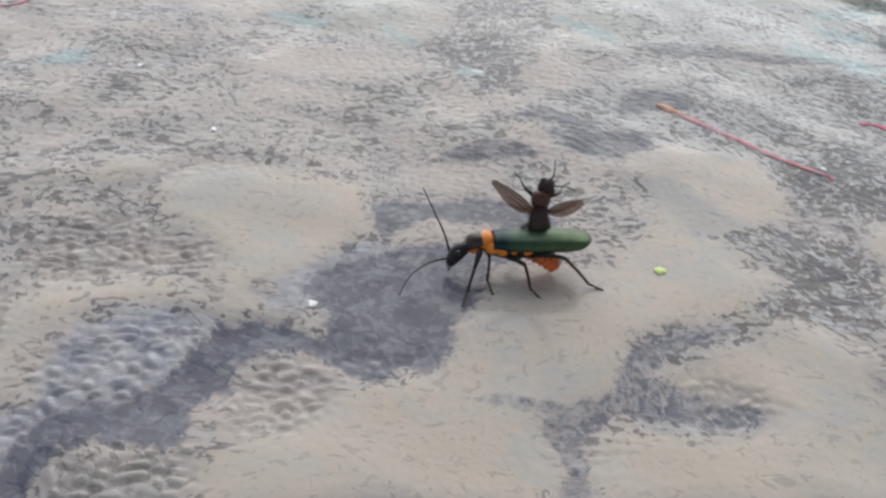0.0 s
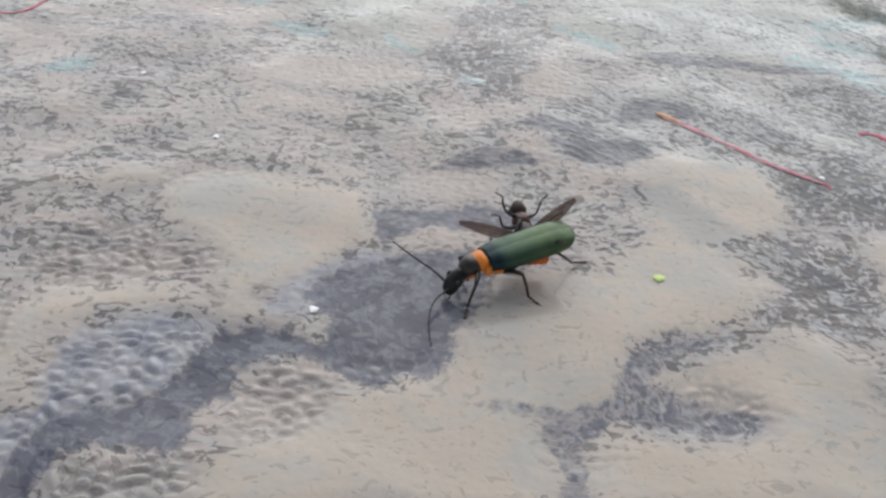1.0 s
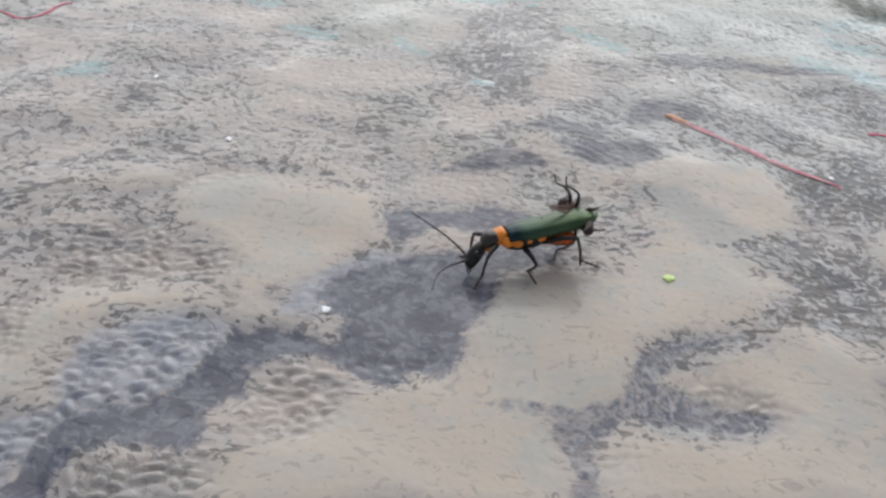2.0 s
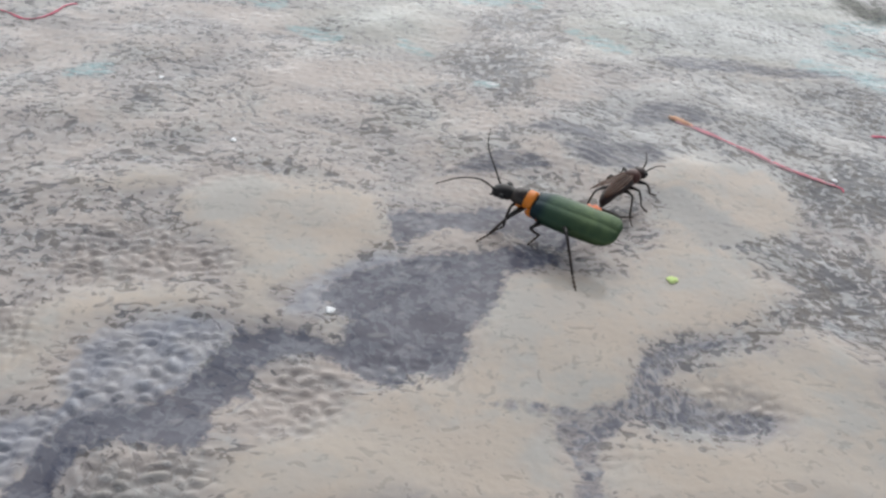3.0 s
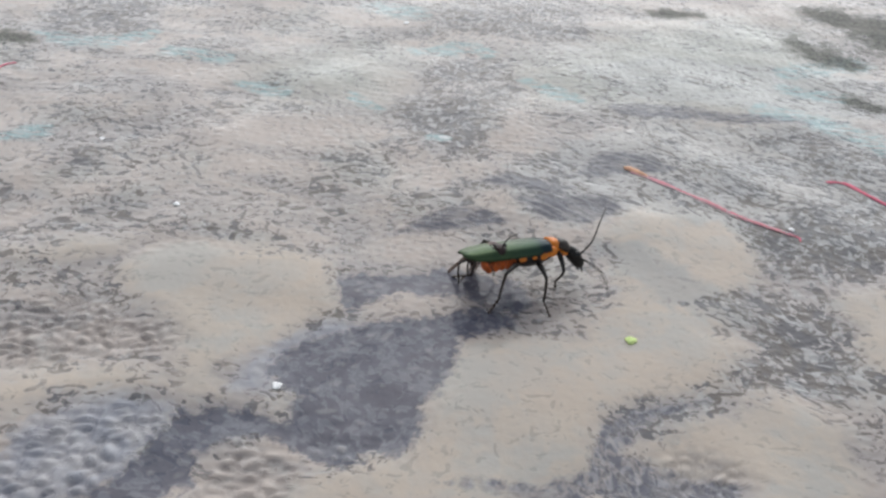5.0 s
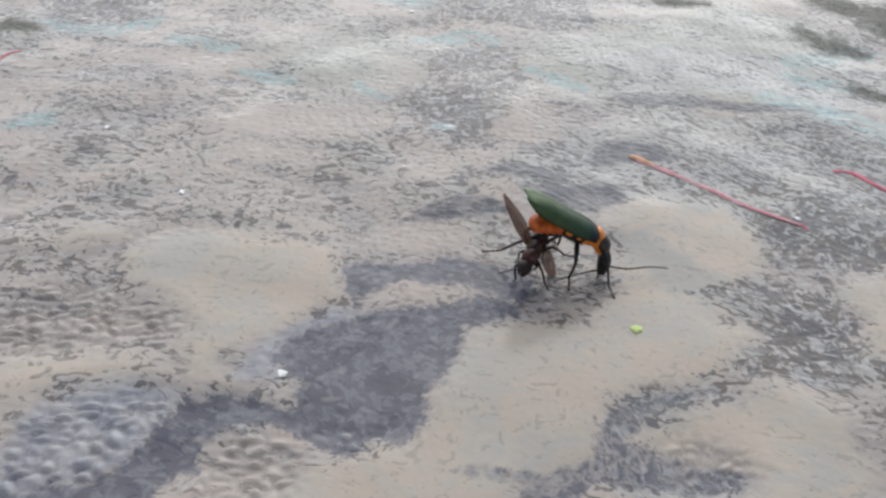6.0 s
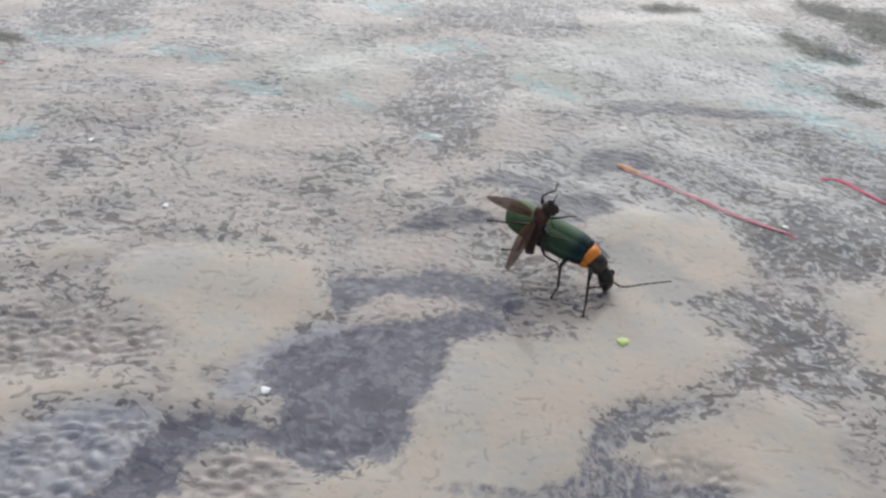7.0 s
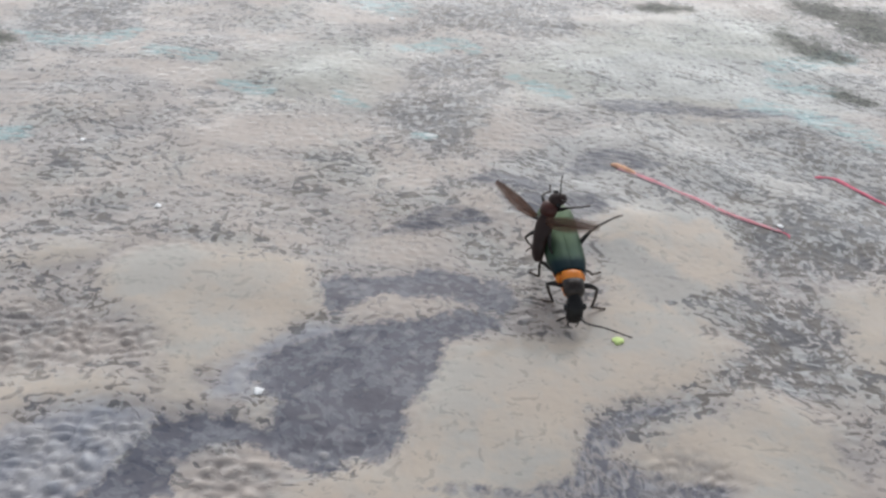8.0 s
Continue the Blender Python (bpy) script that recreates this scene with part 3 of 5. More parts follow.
def build_sheet():
    xs, ys = spread(-92, 108, 0.30, 1500), spread(34, 212, 0.30, 1500)
    gx, gy = np.meshgrid(xs, ys)
    near = np.exp(-np.maximum(0, np.hypot(gx, gy - 100) - 150) / 60)
    warp = [np.array([noise.noise(Vector((x * 0.13, y * 0.13, s))) for x, y in zip(gx.ravel(), gy.ravel())]).reshape(gx.shape) for s in (0.0, 7.0)]
    wx, wy = gx + 0.9 * warp[0], gy + 0.9 * warp[1]
    jog = [np.array([noise.noise(Vector((x * 0.42, y * 0.42, s))) for x, y in zip(gx.ravel(), gy.ravel())]).reshape(gx.shape) for s in (1.0, 9.0)]
    shift = [1.5 * warp[1] + 0.9 * jog[0], 1.2 * warp[0] + 0.75 * jog[1]]
    mound, cx, cy, own = pebbles(wx + shift[0], wy + shift[1])
    cx, cy = cx - shift[0], cy - shift[1]
    fields = {}
    for name, outlines, soft in (("slate", SLATE + SLATE_ARM, 3.0), ("haze", SLATE_SOFT, 2.2), ("streak", SLATE_FAR, 1.8), ("mottle", MOTTLE, 5.0), ("ripple", MOTTLE_LEFT + MOTTLE_STREAK, 4.0),
                                 ("tan", TAN + TAN_CENTRE + TAN_RIGHT, 4.0), ("pale", PALE, 3.0), ("smooth", SMOOTH, 3.0), ("mint", MINT, 12.0), ("sweep", SWEEP, 5.0)):
        fields[name] = area_field(wx, wy, outlines, soft)
    fields["teal"], fields["dark_blot"] = stroke_field(wx, wy, TEAL), stroke_field(wx, wy, DARK_BLOTS)
    pebbled = np.maximum(area_field(wx, wy, PEBBLED, 3.0), 0.5 * area_field(wx, wy, PEBBLED_SOFT, 3.0) - 0.28)
    # the edges of the dark print run from pebble to pebble
    for name, outlines, soft in (("slate", SLATE + SLATE_ARM, 3.0), ("haze", SLATE_SOFT, 2.2), ("pale", PALE, 3.0)):
        fields[name] = 0.6 * fields[name] + 0.4 * area_field(cx, cy, outlines, soft) + 0.16 * (own - 0.5)
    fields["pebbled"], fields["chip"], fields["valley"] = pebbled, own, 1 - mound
    rough = np.clip(0.30 - 0.4 * np.clip(fields["tan"] + 0.3, 0, 1) + 1.25 * np.clip(pebbled + 0.35, 0, 1) - 0.35 * np.clip(fields["slate"] + 0.2, 0, 1), 0.06, 1.5)
    # stones swell between sunken joints; the sheet lies flatter where the beetles are
    flat = 1 - 0.85 * np.exp(-(((gx - 14) / 17) ** 2 + ((gy - 84) / 14) ** 2))
    swell = np.array([noise.noise(Vector((x * 0.055, y * 0.06, 3.0))) for x, y in zip(gx.ravel(), gy.ravel())]).reshape(gx.shape)
    swell = 1.3 * swell + 0.45 * warp[0] + 0.4 * np.clip(fields["tan"] + 0.5, 0, 1) - 0.5 * np.clip(fields["slate"] + 0.4, 0, 1)
    swell *= 1 - 0.35 * np.clip((gy - 120) / 40, 0, 1)
    gz = near * (0.6 * flat * swell + 0.30 * rough * (mound - 0.5 + 0.35 * jog[1]) * (0.45 + 1.1 * own))
    verts = np.stack([gx, gy, gz], -1).reshape(-1, 3) * MM
    nx, ny = len(xs), len(ys)
    i = np.arange(nx * ny).reshape(ny, nx)
    quads = np.stack([i[:-1, :-1], i[:-1, 1:], i[1:, 1:], i[1:, :-1]], -1).reshape(-1, 4)
    data = bpy.data.meshes.new("vinyl_sheet")
    data.from_pydata(verts.tolist(), [], quads.tolist())
    for name, values in fields.items():
        data.attributes.new(name, "FLOAT", "POINT").data.foreach_set("value", values.ravel().astype(np.float32))
    data.shade_smooth()
    data.materials.append(VINYL)
    tagged(new("ground", data), "glossy vinyl sheet printed with grey and beige stones", "vinyl sheet", kind="structure")

    def level(x, y):
        """Height of the sheet in millimetres."""
        return float(gz[min(np.searchsorted(ys, y), ny - 1), min(np.searchsorted(xs, x), nx - 1)])

    return level


level = build_sheet()

# dry soil out to the horizon, under and round the sheet
bm = bmesh.new()
bmesh.ops.create_grid(bm, x_segments=24, y_segments=24, size=400.0, matrix=Matrix.Translation((0, 0, -0.02)))
tagged(part("backdrop", bm, SOIL), "flat dry soil round the vinyl sheet", "soil", kind="structure")


# ---- small litter on the sheet ----
def ribbon(points, radii, flat, lift, n=40):
    """A flattened fibre that follows the sheet through points (x, y)."""
    path = smooth_path([(x, y, 0) for x, y in points], n)
    bm = tube(bmesh.new(), path, [radii(i / (n - 1)) for i in range(n)], 8)
    for v in bm.verts:
        v.co.z = flat * v.co.z + (lift + level(v.co.x / MM, v.co.y / MM)) * MM
    return bm


def thread(points, material, label, radius=0.13, strands=1):
    holder = new("thread")
    tagged(holder, label, "thread", "loose threads on the sheet")
    for s in range(strands):
        rnd = random.Random(s + len(points))
        way = [(x + (s - 0.5 * (strands - 1)) * 0.32, y + rnd.uniform(-0.15, 0.25)) for x, y in points]
        part("strand", ribbon(way, lambda f: radius * (1 + 0.25 * math.sin(23 * f + s)), 0.3, 0.05 + 0.04 * s), material, holder)
    return holder


PINK_WAY = [(29.6, 118.7), (33.4, 116.0), (38.8, 111.9), (44.2, 107.9), (49.2, 104.9), (49.9, 103.6)]
pink = tagged(new("thread"), "frayed pink and red thread with an orange fluffy end", "thread", "loose threads on the sheet")
for s, (material, thick, wide) in enumerate(((RED, 0.16, 0.30), (PINK, 0.46, 0.16), (PINK, 0.40, 0.42), (RED, 0.10, 0.25), (PINK, 0.06, 0.9), (WHITE, 0.06, 0.5), (PINK, 0.05, 1.0), (RED, 0.05, 0.6), (PINK, 0.06, 0.7))):
    rnd = random.Random(40 + s)
    way = [(x + wide * rnd.uniform(-1, 1) * (1 - 0.6 * i / 5), y + wide * rnd.uniform(-0.6, 0.6) * (1 - 0.6 * i / 5)) for i, (x, y) in enumerate(PINK_WAY)]
    stop = 6 if s in (0, 3) else 5
    part("strand", ribbon(way[:stop], lambda f: thick * (1 + 0.3 * math.sin(23 * f + s)) * (1 - 0.45 * f), 0.16, 0.04 + 0.02 * s), material, pink)
for s in range(5):
    rnd = random.Random(60 + s)
    way = [(28.6 + rnd.uniform(-0.3, 0.3), 119.5 + rnd.uniform(-0.3, 0.3)), (29.8 + rnd.uniform(-0.5, 0.5), 118.6 + rnd.uniform(-0.4, 0.4)), (31.8 + rnd.uniform(-0.3, 0.3), 117.1 + rnd.uniform(-0.4, 0.4))]
    part("fluff", ribbon(way, lambda f: 0.10 + 0.34 * math.sin(math.pi * f), 0.35, 0.08 + 0.03 * s, 14), RUST, pink, "orange frayed tip")
thread([(58.8, 120.7), (61.4, 120.5), (63.8, 117.4), (66.5, 114.2), (70.5, 110.2)], RED, "dark red doubled thread lying on the sheet", 0.24, 2)
thread([(-84.0, 131.8), (-77.0, 131.9), (-71.5, 129.6), (-68.5, 131.8), (-67.6, 135.6), (-66.2, 137.0)], RED, "curled red thread on the sheet", 0.12, 2)


def crumb(x, y, size, material, label, category):
    rnd = random.Random(int(x * 10))
    bm = bmesh.new()
    bmesh.ops.create_icosphere(bm, subdivisions=3, radius=size * MM)
    for v in bm.verts:
        v.co *= 1 + 0.9 * noise.noise(v.co * 2600 + Vector((x, y, 0)))
        v.co.z *= 0.09
    ob = part("crumb", bm, material)
    ob.matrix_world = pose(x * MM, y * MM, (level(x, y) + size * 0.05 + 0.10) * MM, 0, 0, rnd.uniform(-30, 30))
    return tagged(ob, label, category, "crumbs on the sheet")


crumb(24.3, 80.6, 0.56, LIME, "small lime green crumb on the sheet", "crumb")
for x, y, size in ((-12.7, 69.4, 0.5), (49.4, 106.3, 0.42), (-30.8, 100.0, 0.42), (-45.3, 115.5, 0.36), (-6.1, 167.7, 0.5), (41.5, 109.9, 0.3)):
    crumb(x, y, size, WHITE, "tiny white crumb on the sheet", "crumb")


# ---- beetles ----
def leg_mesh(parent, lengths, thick, material):
    """A leg in three joints: femur from the hip at the origin along +x, then tibia and tarsus, each along +x from its own joint."""
    femur, tibia, tarsus = lengths
    bm = bmesh.new()
    tube(bm, [(femur * f, 0, 0.10 * femur * math.sin(math.pi * f)) for f in (-0.04, 0.1, 0.35, 0.6, 0.85, 1.03)], [0.6 * thick, thick, 1.15 * thick, thick, 0.75 * thick, 0.6 * thick])
    leg = part("leg", bm, material, parent)
    bm = bmesh.new()
    tube(bm, [(tibia * f, 0, 0.12 * math.sin(math.pi * f)) for f in (-0.03, 0.15, 0.5, 0.85, 1.0)], [0.5 * thick, 0.62 * thick, 0.56 * thick, 0.52 * thick, 0.5 * thick])
    shin = part("tibia", bm, SHIN, leg, "dark brown shin")
    bm = bmesh.new()
    for i in range(4):
        a, b = tarsus * i / 4, tarsus * (i + 0.95) / 4
        tube(bm, [(a, 0, 0), (a + 0.7 * (b - a), 0, 0), (b, 0, 0)], [0.3 * thick, 0.55 * thick, 0.35 * thick], 6)
    foot = part("tarsus", bm, FOOT, leg, "brownish foot")
    return leg, shin, foot, femur * MM, tibia * MM, tarsus * MM


def leg_poses(hip, toe, lengths, out):
    """Poses of femur, tibia and tarsus, the latter two in the femur's space, for a toe at the given place; all in one space with z up."""
    femur, tibia, tarsus = lengths
    way = toe - hip
    ankle = toe - 0.75 * tarsus * (Vector((way.x, way.y, 0)).normalized() + Vector((0, 0, -0.35))).normalized()
    way = ankle - hip
    span = min(max(way.length, abs(femur - tibia) * 1.1 + 0.0002), 0.985 * (femur + tibia))
    along = way.normalized()
    up = Vector((0, 0, 1)) + 0.35 * out
    up = (up - along * up.dot(along)).normalized()
    f = (span * span + femur * femur - tibia * tibia) / (2 * span)
    knee = hip + along * f + up * math.sqrt(max(0.0, femur * femur - f * f))
    ankle = hip + along * span
    side = up.cross(along).normalized()

    def aim(at, x):
        x = x.normalized()
        return Matrix.Translation(at) @ Matrix((x, side, x.cross(side))).transposed().to_4x4()

    a, b = aim(hip, knee - hip), aim(knee, ankle - knee)
    flat = Vector((along.x, along.y, 0)).normalized() + Vector((0, 0, -0.3))
    c = aim(ankle, flat - side * flat.dot(side))
    inv = a.inverted()
    return a, inv @ b, inv @ c


def antenna_mesh(name, parent, length, bend, thick, material):
    bm = bmesh.new()
    path = smooth_path([(0, 0, 0), (0.04 * length, 0.3 * length, 0.08 * length), (0.10 * length * bend, 0.65 * length, 0.10 * length), (0.28 * length * bend, 0.97 * length, 0.0)], 34)
    tube(bm, path, [thick * (1.0 - 0.5 * i / 33) * (1.15 if i % 3 else 0.75) for i in range(34)], 7)
    return part(name, bm, material, parent)


def elytron_mesh(side, parent):
    """One wing case: a curved shell with thickness, from the shoulder at y = 0 to the rounded tip."""
    length, width, deep = 10.6, 2.12, 1.55
    bm = bmesh.new()
    nu, nv = 30, 10
    layers = []
    for inner in (0, 1):
        grid = []
        for i in range(nu + 1):
            u = i / nu
            w = width * (0.80 + 0.20 * min(1, u / 0.18)) * (1 + 0.04 * math.sin(math.pi * u))
            if u > 0.8:
                w *= math.sqrt(max(0.0, 1 - ((u - 0.8) / 0.2) ** 3 * 0.86))
            h = deep * (0.75 + 0.25 * min(1, u / 0.2)) * (1 - 0.8 * (max(0, u - 0.7) / 0.3) ** 2)
            row = []
            for j in range(nv + 1):
                a = j / nv * 1.62
                x = 0.03 + w * math.sin(a) ** 0.86
                z = h * (max(0, math.cos(a)) ** 0.72 - 1) + (0.0 if math.cos(a) > 0 else 0.6 * math.cos(a))
                z -= 1.1 * max(0, u - 0.72) ** 2 * 6 + 0.25 * max(0, 0.12 - u) / 0.12
                z -= 0.045 if j == 0 else 0.0
                z += 0.03 * math.exp(-((j - 0.72 * nv) / 0.8) ** 2) - 0.02 * math.exp(-((j - 0.4 * nv) / 0.9) ** 2)
                if inner:
                    x, z = x * 0.95, z - 0.16 * math.cos(a)
                row.append(bm.verts.new(Vector((side * x, -length * u, z)) * MM))
            grid.append(row)
        layers.append(grid)
    for grid in layers:
        for i in range(nu):
            for j in range(nv):
                bm.faces.new((grid[i][j], grid[i][j + 1], grid[i + 1][j + 1], grid[i + 1][j]))
    a, b = layers
    for i in range(nu):
        for j in (nv,):
            bm.faces.new((a[i][j], a[i + 1][j], b[i + 1][j], b[i][j]))
    for j in range(nv):
        for i in (0, nu):
            bm.faces.new((a[i][j], a[i][j + 1], b[i][j + 1], b[i][j]))
    return part("elytron", bm, GREEN, parent, "satin green wing case with a dark shoulder")


def green_beetle():
    """Forward is +y, the origin on the back where the wing cases begin."""
    beetle = tagged(new("soldier_beetle"), "black soldier beetle with green wing cases and orange collar", "beetle")
    got = {"body": beetle}
    bm = loft(bmesh.new(), [(0.35, -1.5, 0.9, 0.7, 0.7), (0.1, -1.5, 1.35, 1.0, 1.2), (-1.2, -1.6, 1.7, 1.2, 1.5), (-2.8, -1.6, 1.75, 1.2, 1.6), (-4.3, -1.6, 1.6, 1.1, 1.3), (-4.8, -1.6, 1.1, 0.7, 0.8)])
    part("thorax", bm, BLACK, beetle)
    bm = bmesh.new()
    for side in (-1, 1):
        for y, z, r in ((0.1, -1.55, (0.42, 0.75, 0.62)), (-1.05, -1.80, (0.46, 0.82, 0.62)), (-2.25, -1.80, (0.46, 0.85, 0.56)), (-3.5, -1.80, (0.42, 0.95, 0.55))):
            ball(bm, (side * 1.27, y, z), r)
    part("flank", bm, ORANGE, beetle, "yellow-orange flanks")
    sections = []
    for i in range(25):
        u = i / 24
        end = math.sqrt(max(0.03, 1 - max(0, (u - 0.78) / 0.22) ** 2))
        ridge = 1 + 0.09 * math.cos(2 * math.pi * i / 4)
        sections.append((-4.4 * u, -0.5 * u * u, 1.45 * (0.8 + 0.2 * math.sin(math.pi * u)) * end * ridge, 0.75 * end, 1.15 * end * ridge))
    got["abdomen"] = part("abdomen", loft(bmesh.new(), sections), BELLY, beetle, "red-orange belly in rings")
    for side in (-1, 1):
        elytron_mesh(side, beetle)
    # collar and pronotum turn about the neck
    bm = loft(bmesh.new(), [(0.05, -0.75, 0.85, 0.5, 0.6), (0.10, -0.75, 1.14, 0.72, 0.95), (0.5, -0.75, 1.25, 0.82, 1.06), (1.1, -0.75, 1.23, 0.84, 1.06), (1.5, -0.75, 1.18, 0.80, 1.0), (1.6, -0.75, 1.0, 0.6, 0.8)])
    collar = part("pronotum", bm, ORANGE, beetle, "bright orange collar")
    bm = loft(bmesh.new(), [(1.0, -0.75, 1.12, 0.72, 0.5), (1.25, -0.75, 1.25, 0.94, 0.55), (1.9, -0.76, 1.20, 1.02, 0.58), (2.4, -0.82, 1.22, 0.98, 0.56), (2.8, -0.92, 1.02, 0.78, 0.5), (3.05, -1.0, 0.76, 0.48, 0.4), (3.12, -1.0, 0.4, 0.2, 0.2)])
    part("shield", bm, SHIELD, collar, "black fore part of the collar")
    bm = loft(bmesh.new(), [(1.4, -1.4, 0.8, 0.3, 0.3), (1.7, -1.4, 1.2, 0.4, 0.5), (2.4, -1.45, 1.05, 0.4, 0.45), (3.0, -1.4, 0.6, 0.3, 0.3)])
    part("throat", bm, ORANGE, collar, "yellow-orange underside")
    # head, its origin at the neck
    bm = loft(bmesh.new(), [(-0.4, 0, 0.66, 0.5, 0.55), (0.1, 0, 0.78, 0.58, 0.62), (0.5, 0.02, 0.94, 0.74, 0.76), (1.1, 0.02, 1.02, 0.82, 0.84), (1.7, -0.03, 0.98, 0.76, 0.82), (2.2, -0.10, 0.95, 0.64, 0.74), (2.6, -0.18, 0.80, 0.5, 0.62), (2.85, -0.22, 0.45, 0.28, 0.36)])
    skull = part("head", bm, BLACK, beetle)
    for side in (-1, 1):
        part("eye", ball(bmesh.new(), (side * 0.93, 1.05, 0.18), (0.36, 0.44, 0.42)), EYE, skull)
        bm = tube(bmesh.new(), [(side * 0.4, 2.5, -0.35), (side * 0.6, 2.95, -0.6), (side * 0.35, 3.35, -0.75)], [0.12, 0.1, 0.05], 6)
        part("palp", bm, BLACK, skull)
    got["antenna"] = [antenna_mesh("antenna", skull, 7.8, side, 0.125, LEG) for side in (-1, 1)]
    got["collar"], got["head"] = collar, skull
    got["legs"] = []
    for hip, lengths in (((0.75, 1.2, -1.7), (2.5, 2.7, 1.9)), ((0.95, -1.6, -2.7), (2.8, 3.0, 2.0)), ((0.95, -3.9, -2.6), (4.0, 4.6, 2.4))):
        for side in (-1, 1):
            got["legs"].append((leg_mesh(beetle, lengths, 0.29, LEG), Vector((side * hip[0], hip[1], hip[2])) * MM, side))
    return got


def wing_mesh(side, parent):
    """A thin smoky wing from the hinge at the origin back along -y, with veins."""
    length, wide, n = 6.4, 1.5, 18
    bm = bmesh.new()
    top, under = [], []
    for i in range(n + 1):
        u = i / n
        lead = -0.35 * math.sin(math.pi * u)
        chord = wide * math.sin(math.pi * (0.06 + 0.86 * u) ** 0.75) * 0.95 + 0.15
        for rows, z in ((top, 0.012), (under, -0.012)):
            rows.append([bm.verts.new(Vector((-side * (lead + chord * f), -length * u, z + 0.25 * math.sin(2.2 * f) * u + 0.05 * math.sin(9 * f))) * MM) for f in (0, 0.2, 0.4, 0.6, 0.8, 1.0)])
    for rows in (top, under):
        for a, b in zip(rows, rows[1:]):
            for j in range(5):
                bm.faces.new((a[j], a[j + 1], b[j + 1], b[j]))
    for i in range(n):
        for j in (0, 5):
            bm.faces.new((top[i][j], top[i + 1][j], under[i + 1][j], under[i][j]))
    wing = part("wing", bm, SMOKY, parent, "smoky brown translucent wing")
    for f, stop in ((0.02, 0.95), (0.25, 0.9), (0.5, 0.75)):
        pts = []
        for i in range(10):
            u = stop * i / 9
            chord = wide * math.sin(math.pi * (0.06 + 0.86 * u) ** 0.75) * 0.95 + 0.15
            pts.append((-side * (-0.35 * math.sin(math.pi * u) + chord * f), -length * u, 0.02 + 0.25 * math.sin(2.2 * f) * u + 0.05 * math.sin(9 * f)))
        part("vein", tube(bmesh.new(), pts, [0.07 - 0.005 * i for i in range(10)], 6), VEIN, wing)
    return wing


def winged_beetle():
    """The smaller mate. Forward is +y, the origin in the middle of its head."""
    mate = tagged(new("winged_beetle"), "small dark brown beetle with smoky spread wings", "beetle")
    got = {"body": mate}
    bm = loft(bmesh.new(), [(-0.9, 0, 0.45, 0.4, 0.4), (-0.5, 0, 0.82, 0.68, 0.68), (0.1, 0, 0.9, 0.74, 0.74), (0.6, -0.1, 0.68, 0.52, 0.56), (1.0, -0.2, 0.36, 0.25, 0.3)])
    skull = part("head", bm, DARK_BROWN, mate)
    got["head"] = skull
    for side in (-1, 1):
        part("eye", ball(bmesh.new(), (side * 0.78, 0.1, 0.18), (0.28, 0.34, 0.32)), EYE, skull)
    got["antenna"] = [antenna_mesh("antenna", skull, 2.5, side, 0.09, LEG) for side in (-1, 1)]
    bm = loft(bmesh.new(), [(-0.7, 0, 0.5, 0.46, 0.46), (-0.95, 0, 0.92, 0.78, 0.78), (-1.6, 0.02, 1.08, 0.9, 0.9), (-2.2, 0.0, 0.98, 0.8, 0.86), (-2.4, 0, 0.7, 0.52, 0.58)])
    part("pronotum", bm, BROWN, mate)
    bm = loft(bmesh.new(), [(-2.2, -0.1, 0.65, 0.5, 0.6), (-2.6, -0.1, 1.0, 0.74, 0.95), (-3.6, -0.15, 1.1, 0.74, 1.05), (-4.6, -0.2, 1.02, 0.65, 0.95), (-5.4, -0.25, 0.88, 0.55, 0.75), (-5.7, -0.25, 0.6, 0.4, 0.5)])
    part("thorax", bm, DARK_BROWN, mate)
    sections = []
    for i in range(18):
        u = i / 17
        sections.append((-5.1 - 2.6 * u, -0.3 - 0.9 * u * u, 0.86 * math.sqrt(max(0.03, 1 - max(0, u - 0.35) ** 2 / 0.44)) * (1 + 0.05 * (i % 3 == 0)), 0.55, 0.7))
    part("abdomen", loft(bmesh.new(), sections), DARK_BROWN, mate, "dark brown belly in rings")
    got["wings"] = [(wing_mesh(side, mate), side) for side in (-1, 1)]
    got["legs"] = []
    for hip, turn, lengths in (((0.5, -1.5, -0.6), 45, (1.6, 1.7, 1.0)), ((0.6, -3.0, -0.8), 90, (1.8, 1.9, 1.1)), ((0.6, -4.1, -0.8), 138, (2.4, 2.6, 1.3))):
        for side in (-1, 1):
            got["legs"].append((leg_mesh(mate, lengths, 0.21, LEG), Vector((side * hip[0], hip[1], hip[2])) * MM, turn, side))
    return got


BEETLE = green_beetle()
MATE = winged_beetle()


# ---- what moves ----
def between(t, rows):
    """Straight-line value at t of rows (t, value, ...)."""
    return [float(np.interp(t, [r[0] for r in rows], [r[i] for r in rows])) for i in range(1, len(rows[0]))]


